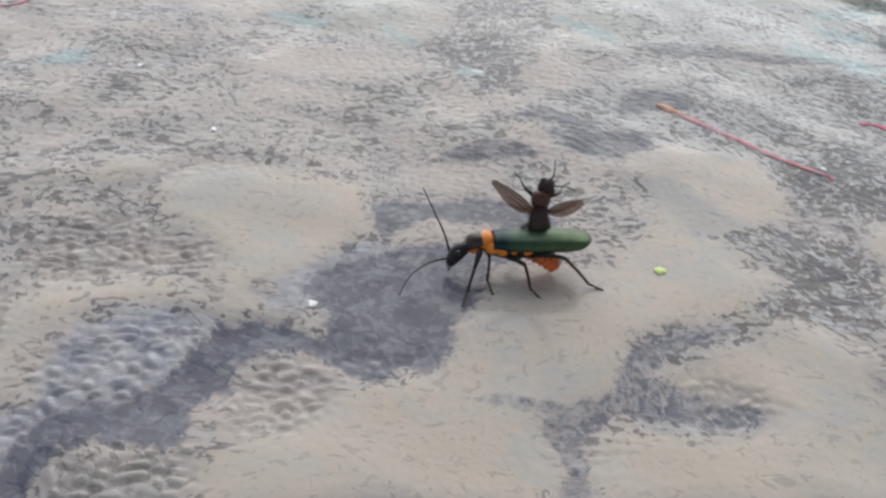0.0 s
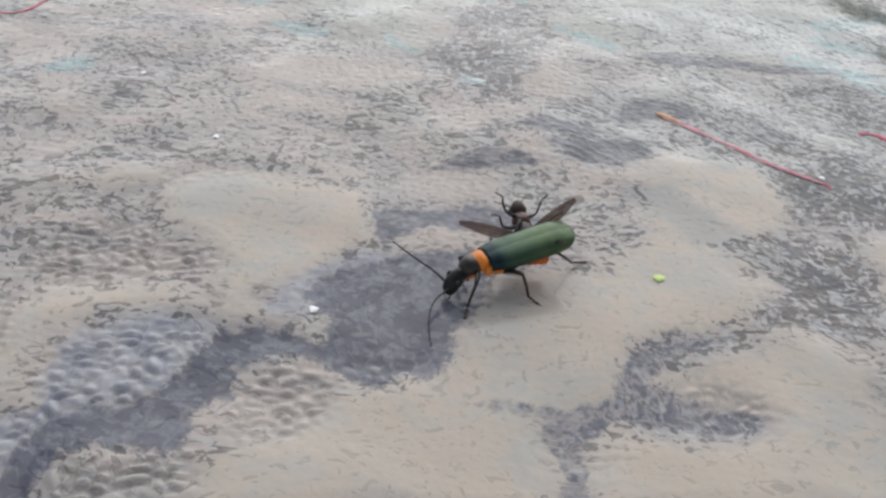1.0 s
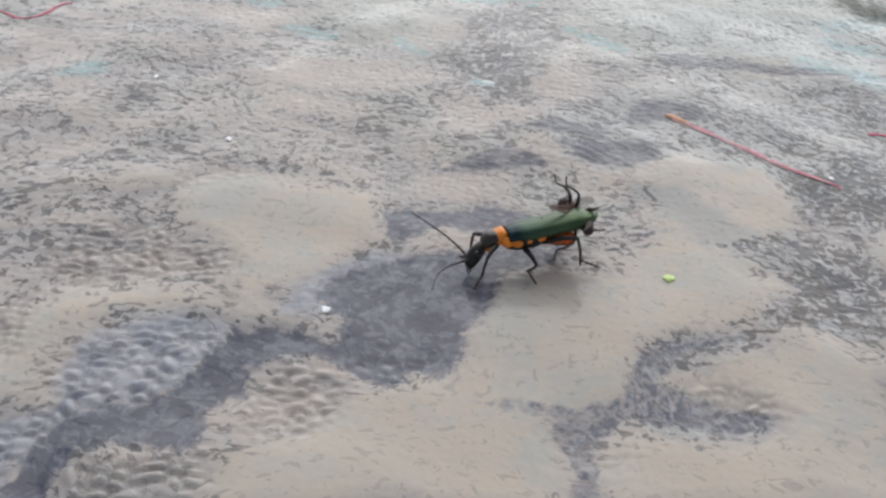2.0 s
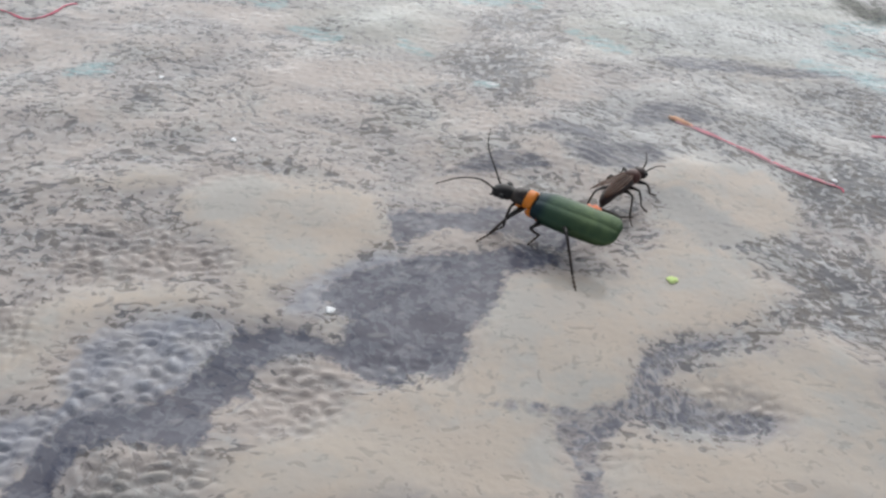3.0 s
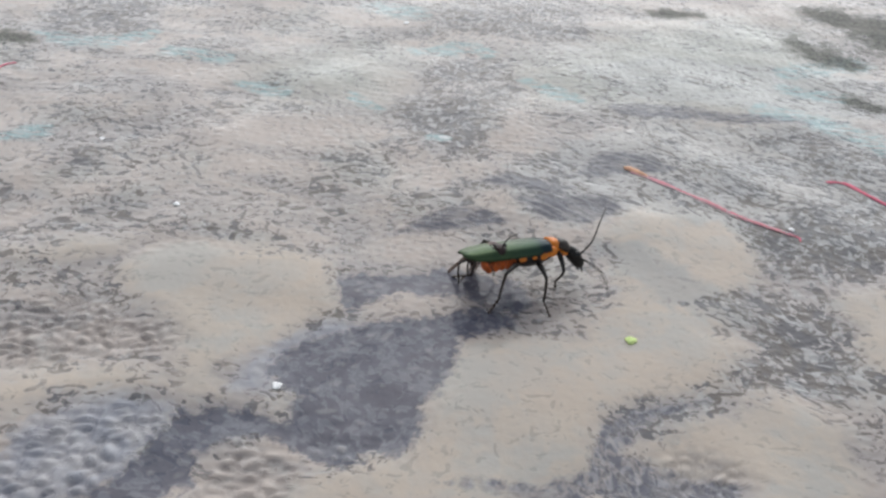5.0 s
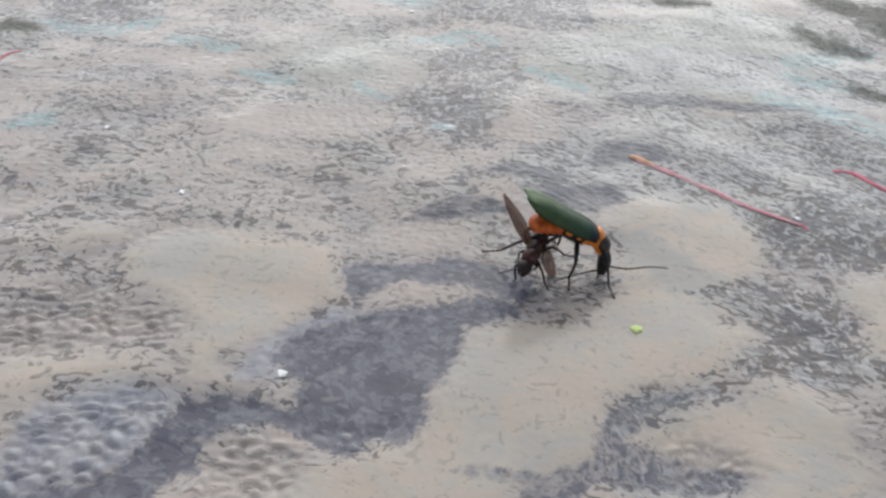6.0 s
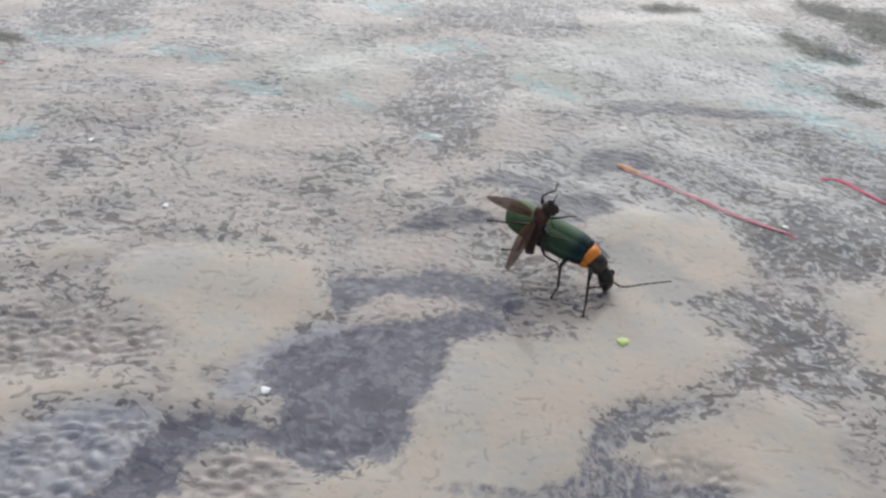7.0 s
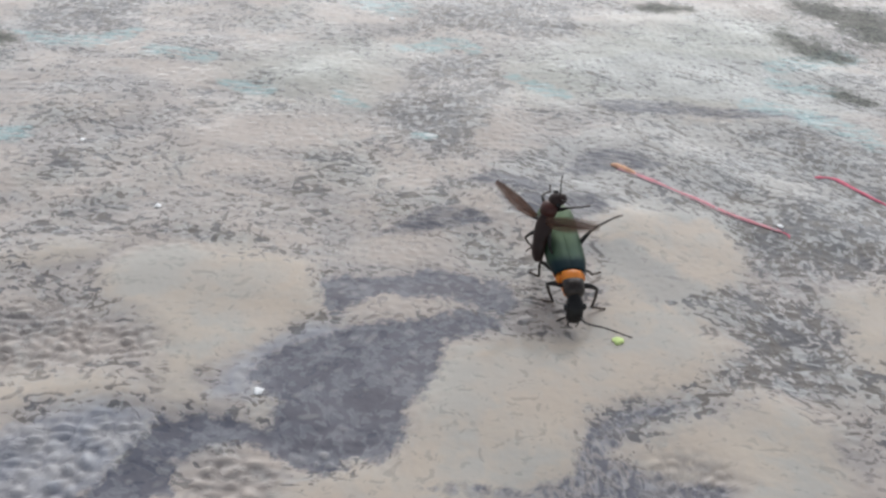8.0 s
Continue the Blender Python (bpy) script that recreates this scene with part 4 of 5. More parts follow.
def motions():
    # time, place in millimetres, turn in degrees
    body_rows = [
        (0.000, 5.02, 78.31, 5.00, -1.9, 14.8, 97.2),
        (0.100, 4.90, 77.40, 5.00, -5.8, 13.9, 93.4),
        (0.200, 5.20, 77.10, 4.99, -5.9, 8.0, 90.4),
        (0.300, 5.00, 76.70, 4.96, -14.4, 49.1, 85.3),
        (0.400, 6.04, 75.54, 4.98, -2.8, -0.0, 108.4),
        (0.500, 5.33, 75.88, 4.77, 0.0, -5.1, 111.9),
        (0.600, 4.42, 77.06, 4.84, 3.9, 45.6, 137.7),
        (0.700, 5.85, 75.37, 4.81, -1.9, -5.0, 113.4),
        (0.800, 4.30, 77.62, 5.03, -1.6, 29.7, 144.9),
        (0.900, 4.79, 75.99, 5.02, -3.5, 5.0, 136.3),
        (1.000, 4.28, 75.91, 4.84, -6.1, -0.0, 120.2),
        (1.100, 3.82, 75.94, 4.73, -3.1, 9.8, 118.7),
        (1.200, 3.92, 75.48, 4.75, -1.7, 4.9, 120.6),
        (1.300, 4.13, 75.54, 4.73, -0.7, 7.8, 122.4),
        (1.400, 4.88, 75.37, 4.77, -4.3, -0.0, 127.2),
        (1.500, 3.93, 77.05, 4.96, -5.8, 51.7, 123.9),
        (1.600, 5.73, 75.98, 5.00, -5.7, 5.0, 123.0),
        (1.700, 4.09, 77.77, 5.08, -8.4, 39.7, 121.2),
        (2.267, 6.34, 81.21, 5.00, -4.0, -6.0, 92.0),
        (2.800, 7.80, 85.47, 4.98, -1.1, -22.1, 66.2),
        (2.900, 8.22, 86.24, 5.06, -0.3, -20.1, 70.0),
        (3.000, 8.14, 87.03, 4.97, -1.7, -20.0, 62.2),
        (3.100, 9.58, 86.81, 4.85, 3.5, -10.2, 58.8),
        (3.200, 10.12, 89.38, 5.58, -5.1, -4.0, 61.8),
        (3.300, 10.01, 89.36, 5.77, -1.4, -8.0, 62.7),
        (3.400, 8.97, 87.63, 5.10, 4.0, -14.1, 58.8),
        (3.500, 10.10, 89.99, 5.76, -2.9, -22.0, 49.6),
        (3.600, 10.50, 89.61, 6.29, 0.4, -11.9, 29.2),
        (3.700, 9.89, 90.25, 6.28, -3.4, -0.0, 13.6),
        (3.800, 10.27, 91.00, 6.34, 3.5, -0.1, -1.7),
        (3.900, 9.24, 91.15, 6.28, -1.9, -0.0, -9.9),
        (4.000, 9.82, 91.03, 6.31, -2.3, -28.0, -21.1),
        (4.100, 11.51, 90.54, 6.01, 2.8, -10.1, -28.2),
        (4.200, 11.29, 90.19, 6.00, 1.5, -10.2, -29.6),
        (4.300, 11.46, 90.64, 6.01, 5.8, -12.3, -32.2),
        (4.400, 11.50, 90.31, 6.05, 7.2, -20.1, -42.7),
        (4.500, 12.62, 89.06, 5.99, 7.5, -30.2, -38.9),
        (4.600, 12.13, 90.81, 6.10, 4.2, -29.6, -63.2),
        (4.700, 12.79, 90.94, 6.01, 0.7, -29.9, -65.3),
        (5.267, 15.80, 90.82, 6.00, -3.7, -14.3, -74.2),
        (5.800, 19.13, 90.04, 6.13, -10.8, -0.0, -92.6),
        (5.900, 19.44, 90.41, 6.05, -14.3, -9.8, -90.8),
        (6.000, 20.23, 91.40, 6.15, -31.0, 0.4, -77.4),
        (6.100, 18.33, 89.09, 5.53, -14.6, 9.8, -91.6),
        (6.200, 19.94, 88.33, 6.14, -31.2, -56.0, -77.3),
        (6.300, 19.03, 90.21, 5.40, -17.8, 14.0, -85.9),
        (6.400, 20.31, 90.08, 6.18, -19.8, -14.2, -90.8),
        (6.500, 20.55, 89.94, 6.42, -19.4, 4.8, -93.1),
        (6.600, 19.37, 88.60, 5.52, -11.2, 11.8, -103.4),
        (6.700, 19.52, 90.32, 6.16, -17.4, -14.3, -93.2),
        (6.800, 20.31, 89.47, 5.57, -13.1, 4.9, -112.7),
        (6.900, 20.40, 89.81, 5.18, -11.0, 17.8, -120.3),
        (7.000, 20.64, 90.28, 5.48, -11.3, 21.9, -123.3),
        (7.100, 20.48, 90.37, 5.28, -9.2, 17.6, -122.1),
        (7.200, 19.77, 90.52, 5.08, -9.8, 17.8, -131.3),
        (7.300, 19.21, 90.21, 5.44, -7.6, 17.6, -132.3),
        (7.400, 19.43, 89.75, 5.32, -9.0, 26.8, -136.6),
        (7.500, 19.42, 89.48, 5.10, -7.0, 31.7, -140.2),
        (7.600, 18.40, 89.39, 5.20, -4.4, 27.8, -145.6),
        (7.700, 19.09, 89.02, 5.07, -6.0, 12.1, -153.9),
        (7.800, 20.39, 88.79, 4.90, -7.7, -8.2, -159.7),
        (7.900, 18.59, 87.87, 4.80, -7.7, 22.6, -145.6),
        (7.967, 18.86, 85.53, 5.93, -11.4, -0.0, -171.4),
        (8.000, 18.86, 85.53, 5.93, -11.4, -0.0, -171.4),
    ]
    mate_rows = [
        (0.000, 9.73, 81.35, 9.50, 63.1, 0.0, 2.0),
        (0.100, 11.13, 82.84, 7.50, 37.8, 0.0, 19.9),
        (0.200, 11.48, 81.73, 7.50, 41.7, 7.5, 30.8),
        (0.300, 10.89, 81.94, 7.50, 30.2, -0.0, 22.7),
        (0.400, 10.43, 84.71, 7.50, 29.4, -0.0, 25.4),
        (0.500, 7.00, 80.00, 8.60, 72.8, 6.2, 32.5),
        (0.533, 6.87, 81.37, 8.25, 53.9, 24.5, 65.0),
        (0.600, 6.74, 83.59, 7.00, 47.2, 49.7, 98.5),
        (0.700, 8.41, 85.90, 7.00, 127.2, 59.0, 162.5),
        (0.800, 4.48, 84.41, 7.00, 138.3, 32.1, -137.5),
        (0.900, 6.55, 87.10, 4.50, 170.9, 0.0, -150.0),
        (1.000, 7.83, 84.68, 4.50, 165.1, 0.0, -166.1),
        (1.100, 7.29, 82.84, 4.50, 168.4, -9.8, -126.6),
        (1.200, 6.63, 82.09, 4.50, 169.9, 0.0, -125.4),
        (1.300, 6.98, 81.96, 4.50, 169.4, 0.0, -122.7),
        (1.500, 7.70, 84.80, 2.40, -173.7, 29.9, -110.0),
        (1.700, 8.95, 83.69, 4.50, 157.2, 37.7, -155.2),
        (1.967, 11.96, 86.80, 4.37, -162.7, 69.8, -138.3),
        (2.267, 14.97, 89.91, 4.25, -46.1, 64.7, -43.1),
        (2.533, 17.99, 93.02, 4.13, -13.8, 31.8, -34.9),
        (2.800, 21.00, 96.13, 4.00, 9.1, 0.0, -45.5),
        (2.900, 20.85, 97.45, 4.00, 9.0, -4.9, -46.0),
        (3.000, 21.59, 98.10, 3.20, 2.8, -0.0, -40.4),
        (3.100, 21.19, 97.57, 4.00, 9.0, -0.0, -45.2),
        (3.200, 21.57, 98.19, 4.00, 8.9, -0.0, -45.1),
        (3.300, 21.98, 97.75, 4.00, 8.9, 4.9, -44.4),
        (3.400, 21.55, 96.62, 4.00, 9.0, -0.0, -45.4),
        (3.500, 21.40, 96.98, 5.00, 21.5, 7.4, -27.9),
        (3.600, 19.03, 92.77, 8.50, 34.7, 25.4, -5.7),
        (3.700, 17.47, 89.43, 5.50, 21.2, 38.0, -21.3),
        (3.800, 15.98, 89.64, 5.50, 20.0, 28.5, -27.1),
        (3.900, 15.76, 90.73, 5.50, 11.5, 19.6, -34.6),
        (4.000, 15.39, 89.40, 7.00, 37.0, 16.2, -19.9),
        (4.100, 14.91, 86.84, 6.45, -8.5, 26.2, -8.5),
        (4.200, 14.38, 88.63, 7.21, 35.4, 18.4, 22.2),
        (4.300, 13.72, 88.30, 7.13, 34.3, 18.1, 25.1),
        (4.400, 14.88, 86.36, 6.37, 21.7, 25.3, 1.1),
        (4.500, 15.58, 86.80, 6.50, 31.7, 26.2, -9.5),
        (4.533, 12.59, 87.32, 8.25, 35.2, -11.0, -31.3),
        (4.600, 9.59, 87.84, 10.00, 57.6, -42.9, -64.3),
        (4.700, 11.00, 88.54, 10.00, 61.2, -39.9, -85.4),
        (4.833, 10.14, 88.03, 8.30, 56.1, -16.3, -110.9),
        (4.967, 9.29, 87.52, 6.60, 41.7, 3.0, -137.1),
        (5.100, 8.44, 87.01, 4.90, 19.7, 13.1, -168.1),
        (5.250, 7.58, 86.51, 3.20, -4.5, 10.0, 159.0),
        (5.800, 11.50, 88.32, 2.80, -26.8, 18.0, 143.8),
        (5.900, 11.70, 88.17, 2.80, -26.9, 18.0, 143.7),
        (6.000, 11.98, 86.72, 2.80, -21.0, 18.8, 152.6),
        (6.100, 13.21, 86.56, 2.80, -27.5, 17.9, 142.8),
        (6.133, 14.95, 87.83, 5.37, -0.4, 16.7, -161.6),
        (6.167, 16.70, 89.09, 7.93, 14.5, -4.6, -112.7),
        (6.200, 18.45, 90.36, 10.50, 8.0, -29.8, -63.4),
        (6.233, 16.65, 89.15, 7.93, 14.5, -4.6, -112.7),
        (6.267, 14.85, 87.94, 5.37, -0.3, 16.7, -161.6),
        (6.300, 13.06, 86.73, 2.80, -27.4, 17.9, 142.8),
        (6.333, 14.17, 87.37, 6.65, 25.1, 22.7, -142.2),
        (6.400, 15.28, 88.02, 10.50, 48.9, -20.8, -86.2),
        (6.500, 15.43, 88.68, 9.60, 50.0, -10.8, -79.1),
        (6.533, 14.21, 87.43, 6.40, 35.3, 36.8, -136.8),
        (6.600, 12.98, 86.18, 2.80, -27.7, 17.9, 142.5),
        (6.633, 13.94, 87.67, 5.37, 5.6, 26.1, -164.5),
        (6.667, 14.89, 89.16, 7.93, 32.3, 6.9, -116.5),
        (6.700, 15.85, 90.64, 10.50, 38.0, -24.4, -77.3),
        (6.767, 13.86, 87.58, 10.29, 84.2, 5.1, -30.5),
        (6.800, 12.87, 86.06, 10.19, 111.7, 2.2, -2.7),
        (6.900, 14.49, 88.84, 9.89, 79.7, 18.6, -63.7),
        (7.000, 15.28, 91.11, 10.58, 76.8, 9.3, -64.7),
        (7.100, 14.78, 88.76, 9.81, 106.0, 13.1, -2.8),
        (7.200, 13.20, 90.30, 9.74, 101.5, 9.0, -16.4),
        (7.300, 14.50, 90.33, 9.98, 99.2, 10.9, -20.3),
        (7.400, 14.16, 87.96, 9.50, 114.2, 4.6, 6.4),
        (7.500, 15.51, 87.85, 9.11, 118.2, 3.3, 13.7),
        (7.600, 14.17, 87.95, 8.88, 111.7, 4.1, 0.3),
        (7.667, 15.77, 89.65, 9.18, 84.5, 20.9, -58.6),
        (7.700, 16.57, 90.50, 9.33, 67.9, 17.1, -90.0),
        (7.800, 16.73, 91.24, 9.51, 82.0, 16.1, -57.6),
        (7.900, 12.02, 86.58, 8.79, 112.5, -6.8, -15.9),
        (7.967, 16.53, 91.95, 11.00, 60.9, -10.0, -45.4),
        (8.000, 16.53, 91.95, 11.00, 60.9, -10.0, -45.4),
    ]
    feet = [
        [(0.0, 2.6, 71.3, 0.1), (0.5, 2.1, 71.6, 0.1), (1.0, 2.8, 71.0, 0.1), (1.5, 2.7, 71.0, 0.1), (3.0, 2.1, 84.1, 0.1), (3.5, 2.1, 86.9, 0.1), (4.0, 7.0, 92.0, 0.1), (4.5, 10.2, 93.3, 0.1), (6.0, 22.5, 94.9, 0.0), (6.5, 22.4, 94.3, 0.0), (7.0, 23.2, 95.5, 0.0), (7.5, 24.8, 92.5, 0.1), (8.0, 23.1, 86.1, 0.1)],
        [(0.0, 5.5, 74.1, 0.1), (0.5, 0.9, 76.5, 0.1), (1.0, 1.7, 76.5, 0.1), (1.5, -0.8, 76.8, 0.1), (3.0, 3.8, 86.1, 0.1), (3.5, 3.9, 89.7, 0.1), (4.0, 15.4, 93.4, 0.1), (4.5, 14.6, 90.0, 0.1), (6.0, 22.4, 86.4, 0.1), (6.5, 20.5, 85.3, 0.1), (7.0, 20.4, 84.9, 0.1), (7.5, 20.4, 85.0, 0.1), (8.0, 17.0, 87.3, 0.1)],
        [(0.0, 10.7, 73.9, 0.1), (0.5, 10.7, 73.8, 0.1), (1.0, 10.7, 73.8, 0.1), (1.5, 10.4, 73.7, 0.1), (3.0, 8.0, 85.1, 0.1), (3.5, 6.1, 83.8, 0.1), (4.0, 5.7, 89.3, 0.1), (4.5, 6.8, 92.2, 0.1), (6.0, 16.2, 96.4, 0.0), (6.5, 15.9, 94.9, 0.0), (7.0, 16.8, 96.8, 0.0), (7.5, 19.7, 98.6, 3.0), (8.0, 23.6, 92.9, 0.1)],
        [(0.0, 8.8, 81.5, 0.0), (0.5, 8.1, 81.8, 0.0), (1.0, 5.4, 81.7, 0.0), (1.5, 12.2, 80.9, 0.1), (3.0, 14.0, 90.5, 0.0), (3.5, 16.5, 91.5, 0.0), (4.0, 14.7, 86.0, 0.1), (4.5, 13.8, 82.5, 0.1), (6.0, 17.0, 87.3, 0.1), (6.5, 17.2, 87.7, 0.1), (7.0, 17.1, 87.9, 0.1), (7.5, 16.6, 92.1, 0.1), (8.0, 15.7, 92.0, 0.1)],
        [(0.0, 17.6, 76.1, 0.1), (0.5, 18.9, 81.8, 0.1), (1.0, 15.7, 82.0, 0.1), (1.5, 16.7, 81.2, 0.1), (3.0, 13.1, 77.2, 0.1), (3.5, 13.9, 78.9, 0.1), (4.0, 2.9, 83.5, 0.1), (4.5, 0.7, 90.2, 0.1), (6.0, 12.4, 88.6, 0.1), (6.5, 10.9, 94.2, 0.0), (7.0, 11.8, 96.3, 0.0), (7.5, 11.5, 96.5, 0.0), (8.0, 25.6, 96.2, 6.0)],
        [(0.0, 13.9, 81.1, 0.0), (0.5, 13.2, 82.2, 0.0), (1.0, 10.2, 83.6, 0.0), (1.5, 16.0, 86.2, 0.1), (3.0, 20.4, 92.2, 0.1), (3.5, 18.0, 80.8, 0.1), (4.0, 11.0, 79.8, 0.1), (4.5, 8.6, 80.5, 0.1), (6.0, 7.2, 92.8, 0.1), (6.5, 16.6, 90.7, 2.0), (7.0, 9.4, 94.5, 5.0), (7.5, 8.9, 93.6, 0.1), (8.0, 16.0, 95.4, 2.0)],
    ]
    wing_rows = {
        -1: [(0.00, -0.76, 0.48, 0.44), (0.50, -0.86, 0.25, 0.44), (1.00, -0.79, 0.25, -0.56), (1.50, -0.01, 0.22, -0.98), (3.00, -0.08, -1.00, 0.03), (3.50, 0.26, -0.90, 0.35), (4.00, 0.26, -0.75, 0.61), (4.10, -0.08, -0.99, 0.08), (4.20, -0.08, -0.99, 0.08), (4.30, -0.08, -0.99, 0.08), (4.40, -0.08, -0.99, 0.08), (4.50, 0.17, -0.90, 0.40), (5.25, 0.08, -0.63, -0.77), (5.50, 0.49, 0.81, 0.33), (5.80, 0.46, 0.80, 0.39), (5.90, 0.46, 0.80, 0.39), (6.00, -0.00, 0.02, -1.00), (6.10, 0.44, 0.80, 0.40), (6.17, -0.50, -0.40, 0.80), (6.20, -0.50, 0.00, 0.85), (6.30, 0.78, 0.52, 0.35), (6.50, -0.93, -0.12, 0.35), (6.60, 0.44, 0.80, 0.40), (6.80, -0.63, -0.72, -0.29), (6.90, -0.69, -0.56, 0.46), (7.00, -0.17, 0.27, 0.95), (7.10, -0.76, 0.62, 0.20), (7.20, -0.54, 0.63, 0.56), (7.30, -0.93, -0.20, 0.32), (7.40, -0.81, 0.57, 0.16), (7.50, -0.82, 0.12, -0.56), (7.60, -0.99, 0.01, -0.14), (7.70, 0.02, 0.09, 1.00), (7.80, -0.36, 0.10, 0.93), (7.90, -0.74, -0.29, 0.60), (8.00, -0.43, 0.36, 0.83)],
        1: [(0.00, 0.45, 0.34, 0.82), (0.50, 0.95, 0.20, -0.22), (1.00, 0.96, 0.29, 0.02), (1.50, -0.09, 0.29, -0.95), (3.00, 0.08, -1.00, 0.03), (3.50, 0.32, -0.84, 0.43), (4.00, 0.15, -0.61, 0.78), (4.10, 0.08, -0.99, 0.08), (4.20, 0.08, -0.99, 0.08), (4.30, 0.08, -0.99, 0.08), (4.40, 0.08, -0.99, 0.08), (4.50, -0.03, -0.95, 0.30), (5.25, 0.53, -0.67, -0.52), (5.50, -0.70, 0.37, -0.61), (5.80, -0.65, 0.42, -0.63), (5.90, -0.65, 0.42, -0.63), (6.00, 0.40, -0.50, 0.77), (6.10, -0.65, 0.42, -0.63), (6.20, 0.30, -0.60, 0.75), (6.30, -0.78, 0.14, -0.61), (6.50, 0.62, 0.21, 0.75), (6.60, -0.65, 0.41, -0.64), (6.80, 0.14, -0.98, 0.12), (6.90, 0.14, -0.98, 0.12), (7.00, 0.14, -0.98, 0.12), (7.10, 0.14, -0.98, 0.12), (7.20, 0.14, -0.98, 0.12), (7.30, 0.14, -0.98, 0.12), (7.40, 0.14, -0.98, 0.12), (7.50, 0.18, -0.98, -0.06), (7.60, 0.14, -0.98, 0.12), (7.70, 0.14, -0.98, 0.12), (7.80, 0.89, 0.44, -0.10), (7.90, 0.14, -0.98, 0.12), (8.00, 0.97, 0.20, -0.16)],
    }
    body = [(t, pose(x * MM, y * MM, z * MM, rx, ry, rz)) for t, x, y, z, rx, ry, rz in body_rows]
    mate = [(t, pose(x * MM, y * MM, z * MM, rx, ry, rz)) for t, x, y, z, rx, ry, rz in mate_rows]
    walk(BEETLE["body"], body)
    walk(MATE["body"], mate)
    # how far the collar and the head droop, and how high the antennae stand, each against the part before it
    droop = [(0, -16, -26, 98), (0.5, -16, -24, 86), (1.7, -18, -30, 90), (2.8, 0, -6, 22), (3.5, 0, -6, 22), (3.7, -30, -26, 60), (3.8, -50, -34, 85), (3.9, -68, -40, 165), (4.1, -68, -40, 172), (4.3, -56, -40, 160), (4.5, -42, -40, 148), (4.6, -14, -30, 70), (5.8, -20, -32, 62), (6.5, -32, -30, 72), (7.5, -20, -32, 66), (8.0, -16, -30, 55)]
    neck = []
    for t, m in body:
        collar, nod, lift = between(t, droop)
        aside = between(t, [(0, 0), (5.7, 0), (5.8, -30), (5.9, -32), (6.0, -24), (6.5, -10), (6.6, -14), (6.8, -20), (6.9, -12), (7.3, -4), (7.5, 0), (7.8, 10), (8.0, 0)])[0]
        c = pose(0, 0, -0.4 * MM, 0, 0, aside) @ pose(0, 0, 0, collar) @ pose(0, 0, 0.4 * MM)
        neck.append((t, c, c @ pose(0, 3.0 * MM, -0.95 * MM, nod), (lift, aside)))
    walk(BEETLE["collar"], [(t, c) for t, c, h, lift in neck])
    walk(BEETLE["head"], [(t, h) for t, c, h, lift in neck])
    # the belly swings aside and down
    swing = [(0, 0, 24), (0.5, 0, 12), (1.0, 0, 12), (1.5, -6, 24), (2.8, 28, -16), (3.1, 28, -16), (3.3, 14, -4), (3.5, 12, -4), (4.0, 14, 14), (4.5, 2, -9), (6.0, 0, 16), (6.5, 0, 30), (7.0, 0, 14), (7.5, 0, 12), (8.0, 12, 8)]
    walk(BEETLE["abdomen"], [(t, pose(0, -3.7 * MM, -1.85 * MM) @ pose(0, 0, 0, 0, 0, between(t, swing)[0]) @ pose(0, 0, 0, between(t, swing)[1])) for t, m in body])
    hang = {-1: [(0, -75), (0.5, -60), (1.0, -70), (1.7, -60), (2.8, 8), (3.5, 10), (3.8, 0), (8, 0)], 1: [(0, 0), (5.7, 0), (5.8, -6), (6.0, -6), (6.1, -40), (6.3, -34), (6.5, -8), (8, -8)]}
    for antenna, side in zip(BEETLE["antenna"], (-1, 1)):
        walk(antenna, [(t, pose(side * 0.5 * MM, 2.0 * MM, 0.25 * MM, lift[0] + between(t, hang[side])[0] + (0 if t < 5 else 16) + 5 * math.sin(3.1 * t + side), 150 if side > 0 and t > 5 else 0, max(-0.8 * lift[1], 0 if t < 5 else 22) - side * ((32 if t < 5 else 4) + 6 * math.sin(4.3 * t + 2 * side)))) for t, c, h, lift in neck])
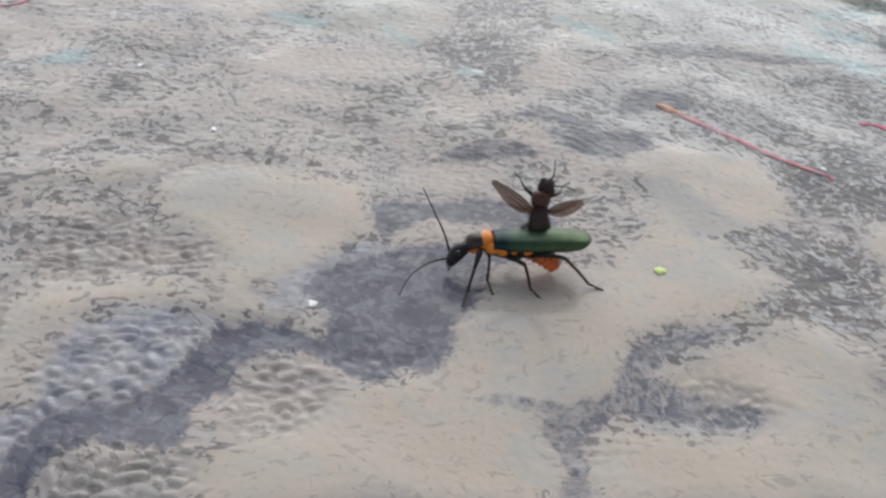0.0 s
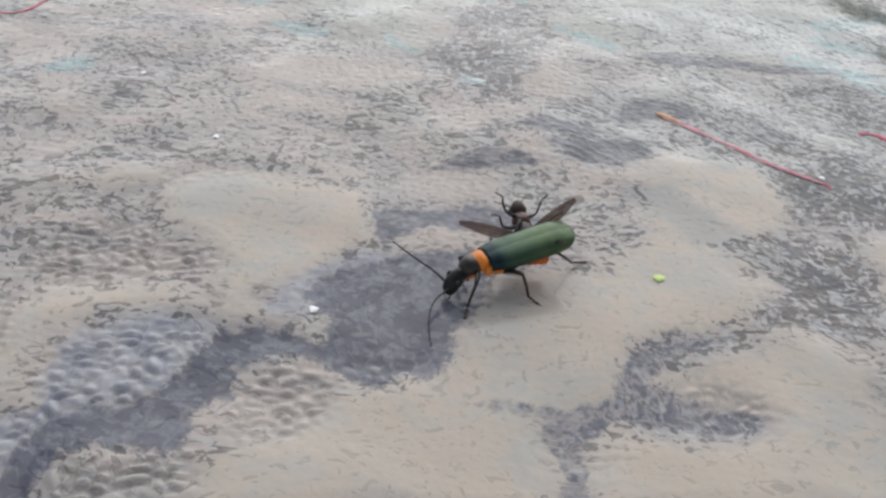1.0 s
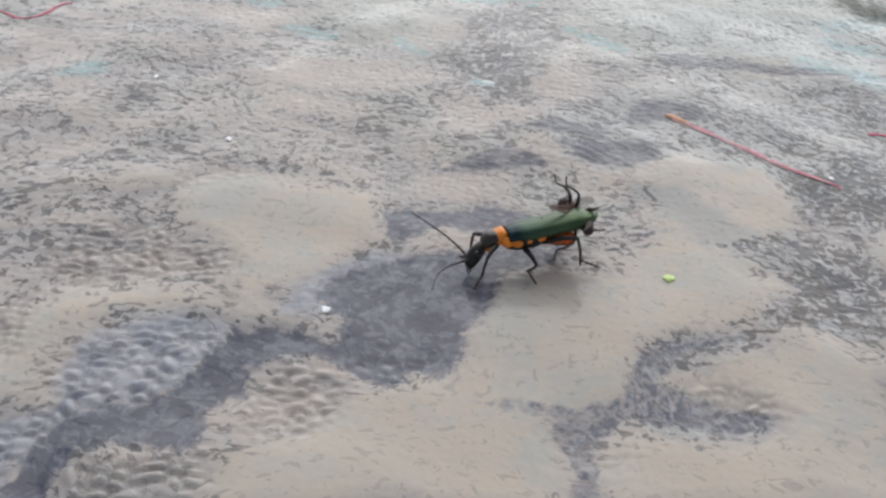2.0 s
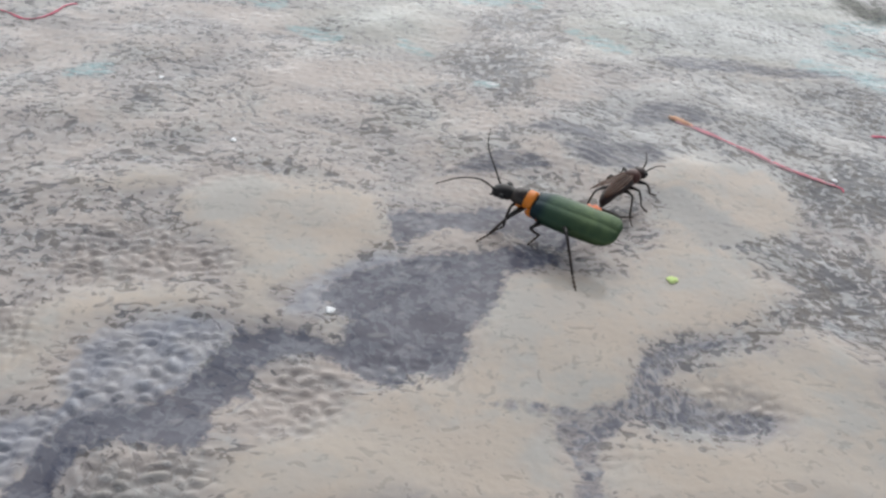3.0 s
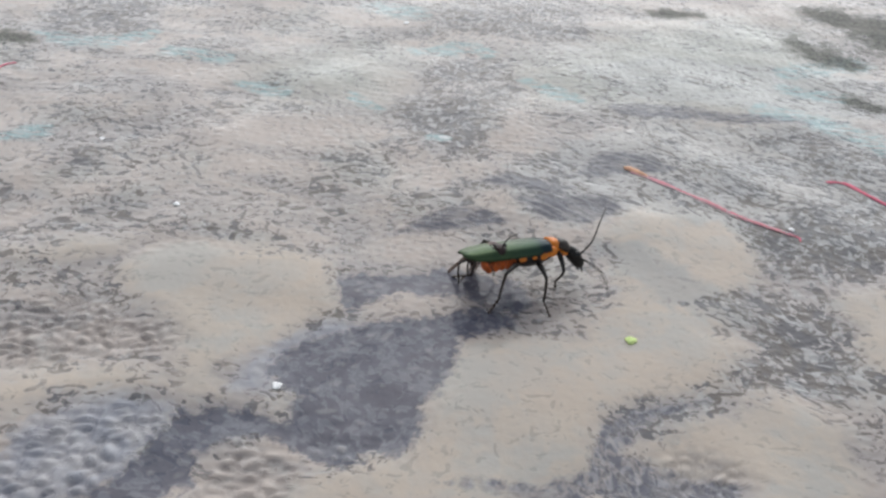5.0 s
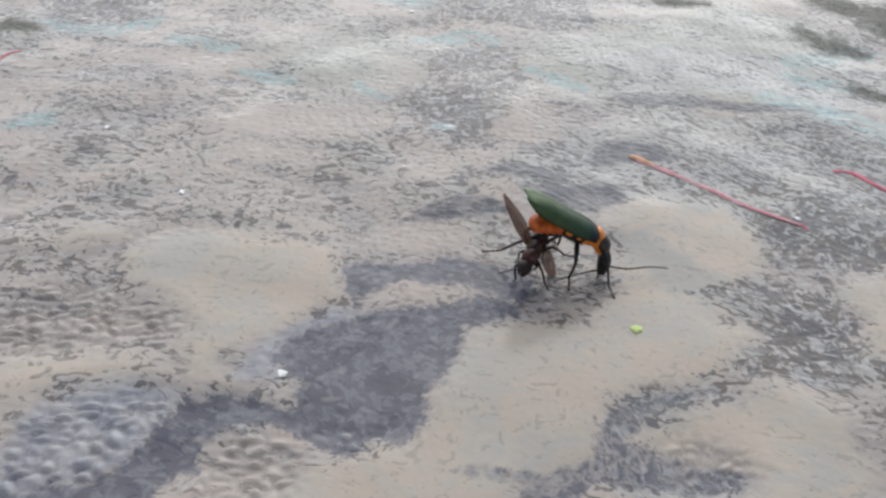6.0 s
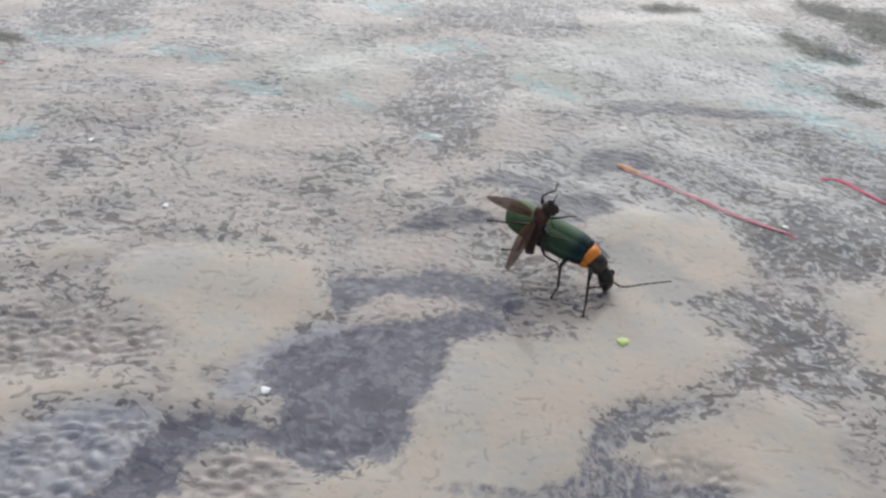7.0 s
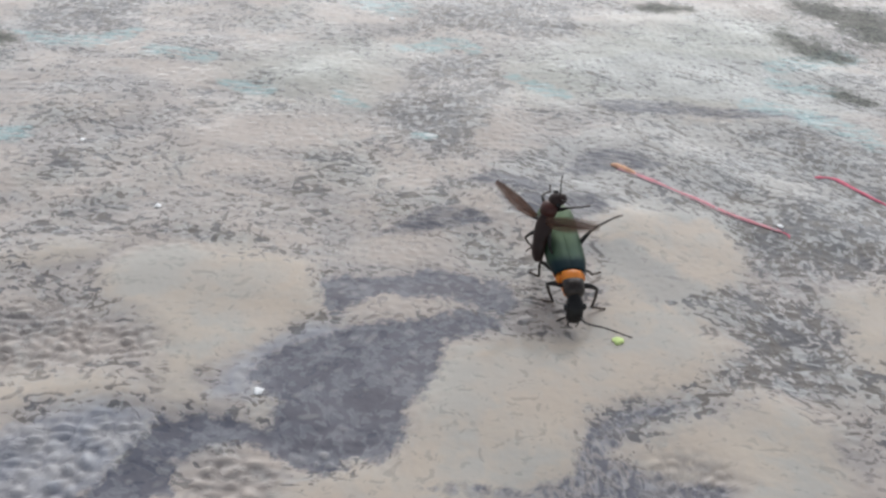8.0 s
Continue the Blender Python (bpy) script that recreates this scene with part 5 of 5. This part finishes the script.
    # the feet stand where the rows say and the joints follow
    for (joints, hip, side), steps in zip(BEETLE["legs"], feet):
        rows = [[], [], []]
        for t, m in body:
            x, y, z = between(t, steps)
            out = m.to_3x3() @ Vector((side, 0, 0))
            femur, tibia, tarsus = leg_poses(m @ hip, Vector((x, y, z)) * MM, joints[3:], out)
            for keep, p in zip(rows, (m.inverted() @ femur, tibia, tarsus)):
                keep.append((t, p))
        for joint, keep in zip(joints, rows):
            walk(joint, keep)
    # the way each wing of the mate points, in its own space
    for wing, side in MATE["wings"]:
        rows = []
        for t, m in mate:
            tip = Vector(between(t, wing_rows[side])) + 0.10 * math.sin(29 * t) * Vector((0, 0, 1 if 3.6 < t or t < 2.7 else 0))
            y = -tip.normalized()
            x = y.cross(Vector((0.25 * side, 0.15, 1))).normalized()
            rows.append((t, Matrix.Translation(Vector((side * 0.7, -2.6, 0.75 + 0.05 * side)) * MM) @ Matrix((x, y, x.cross(y))).transposed().to_4x4()))
        walk(wing, rows)
    # its head turns aside now and then
    turns = [(0, -45), (0.4, -20), (0.7, 0), (2.8, -20), (3.5, 10), (4.0, -10), (5.8, 0), (6.4, -50), (7.0, -60), (7.4, 0), (7.7, -45), (8.0, -55)]
    walk(MATE["head"], [(t, pose(0, -0.7 * MM, 0) @ pose(0, 0, 0, -8, 0, between(t, turns)[0]) @ pose(0, 0.7 * MM, 0)) for t, m in mate])
    for antenna, side in zip(MATE["antenna"], (-1, 1)):
        walk(antenna, [(t, pose(side * 0.35 * MM, 0.5 * MM, 0.25 * MM, 30 + 8 * math.sin(5 * t), 0, -side * (28 + 8 * math.sin(6 * t + side)))) for t, m in mate])
    for i, (joints, hip, turn, side) in enumerate(MATE["legs"]):
        rows = [[], [], []]
        for t, m in mate:
            a = radians(90 - side * (turn + 12 * math.sin(7 * t + 1.7 * i)))
            toe = hip + (joints[3] + joints[4] + joints[5]) * 0.68 * Vector((math.cos(a), math.sin(a), -0.55 + 0.2 * math.sin(9 * t + 2.3 * i)))
            for keep, p in zip(rows, leg_poses(hip, toe, joints[3:], Vector((side, 0, 0)))):
                keep.append((t, p))
        for joint, keep in zip(joints, rows):
            walk(joint, keep)


motions()
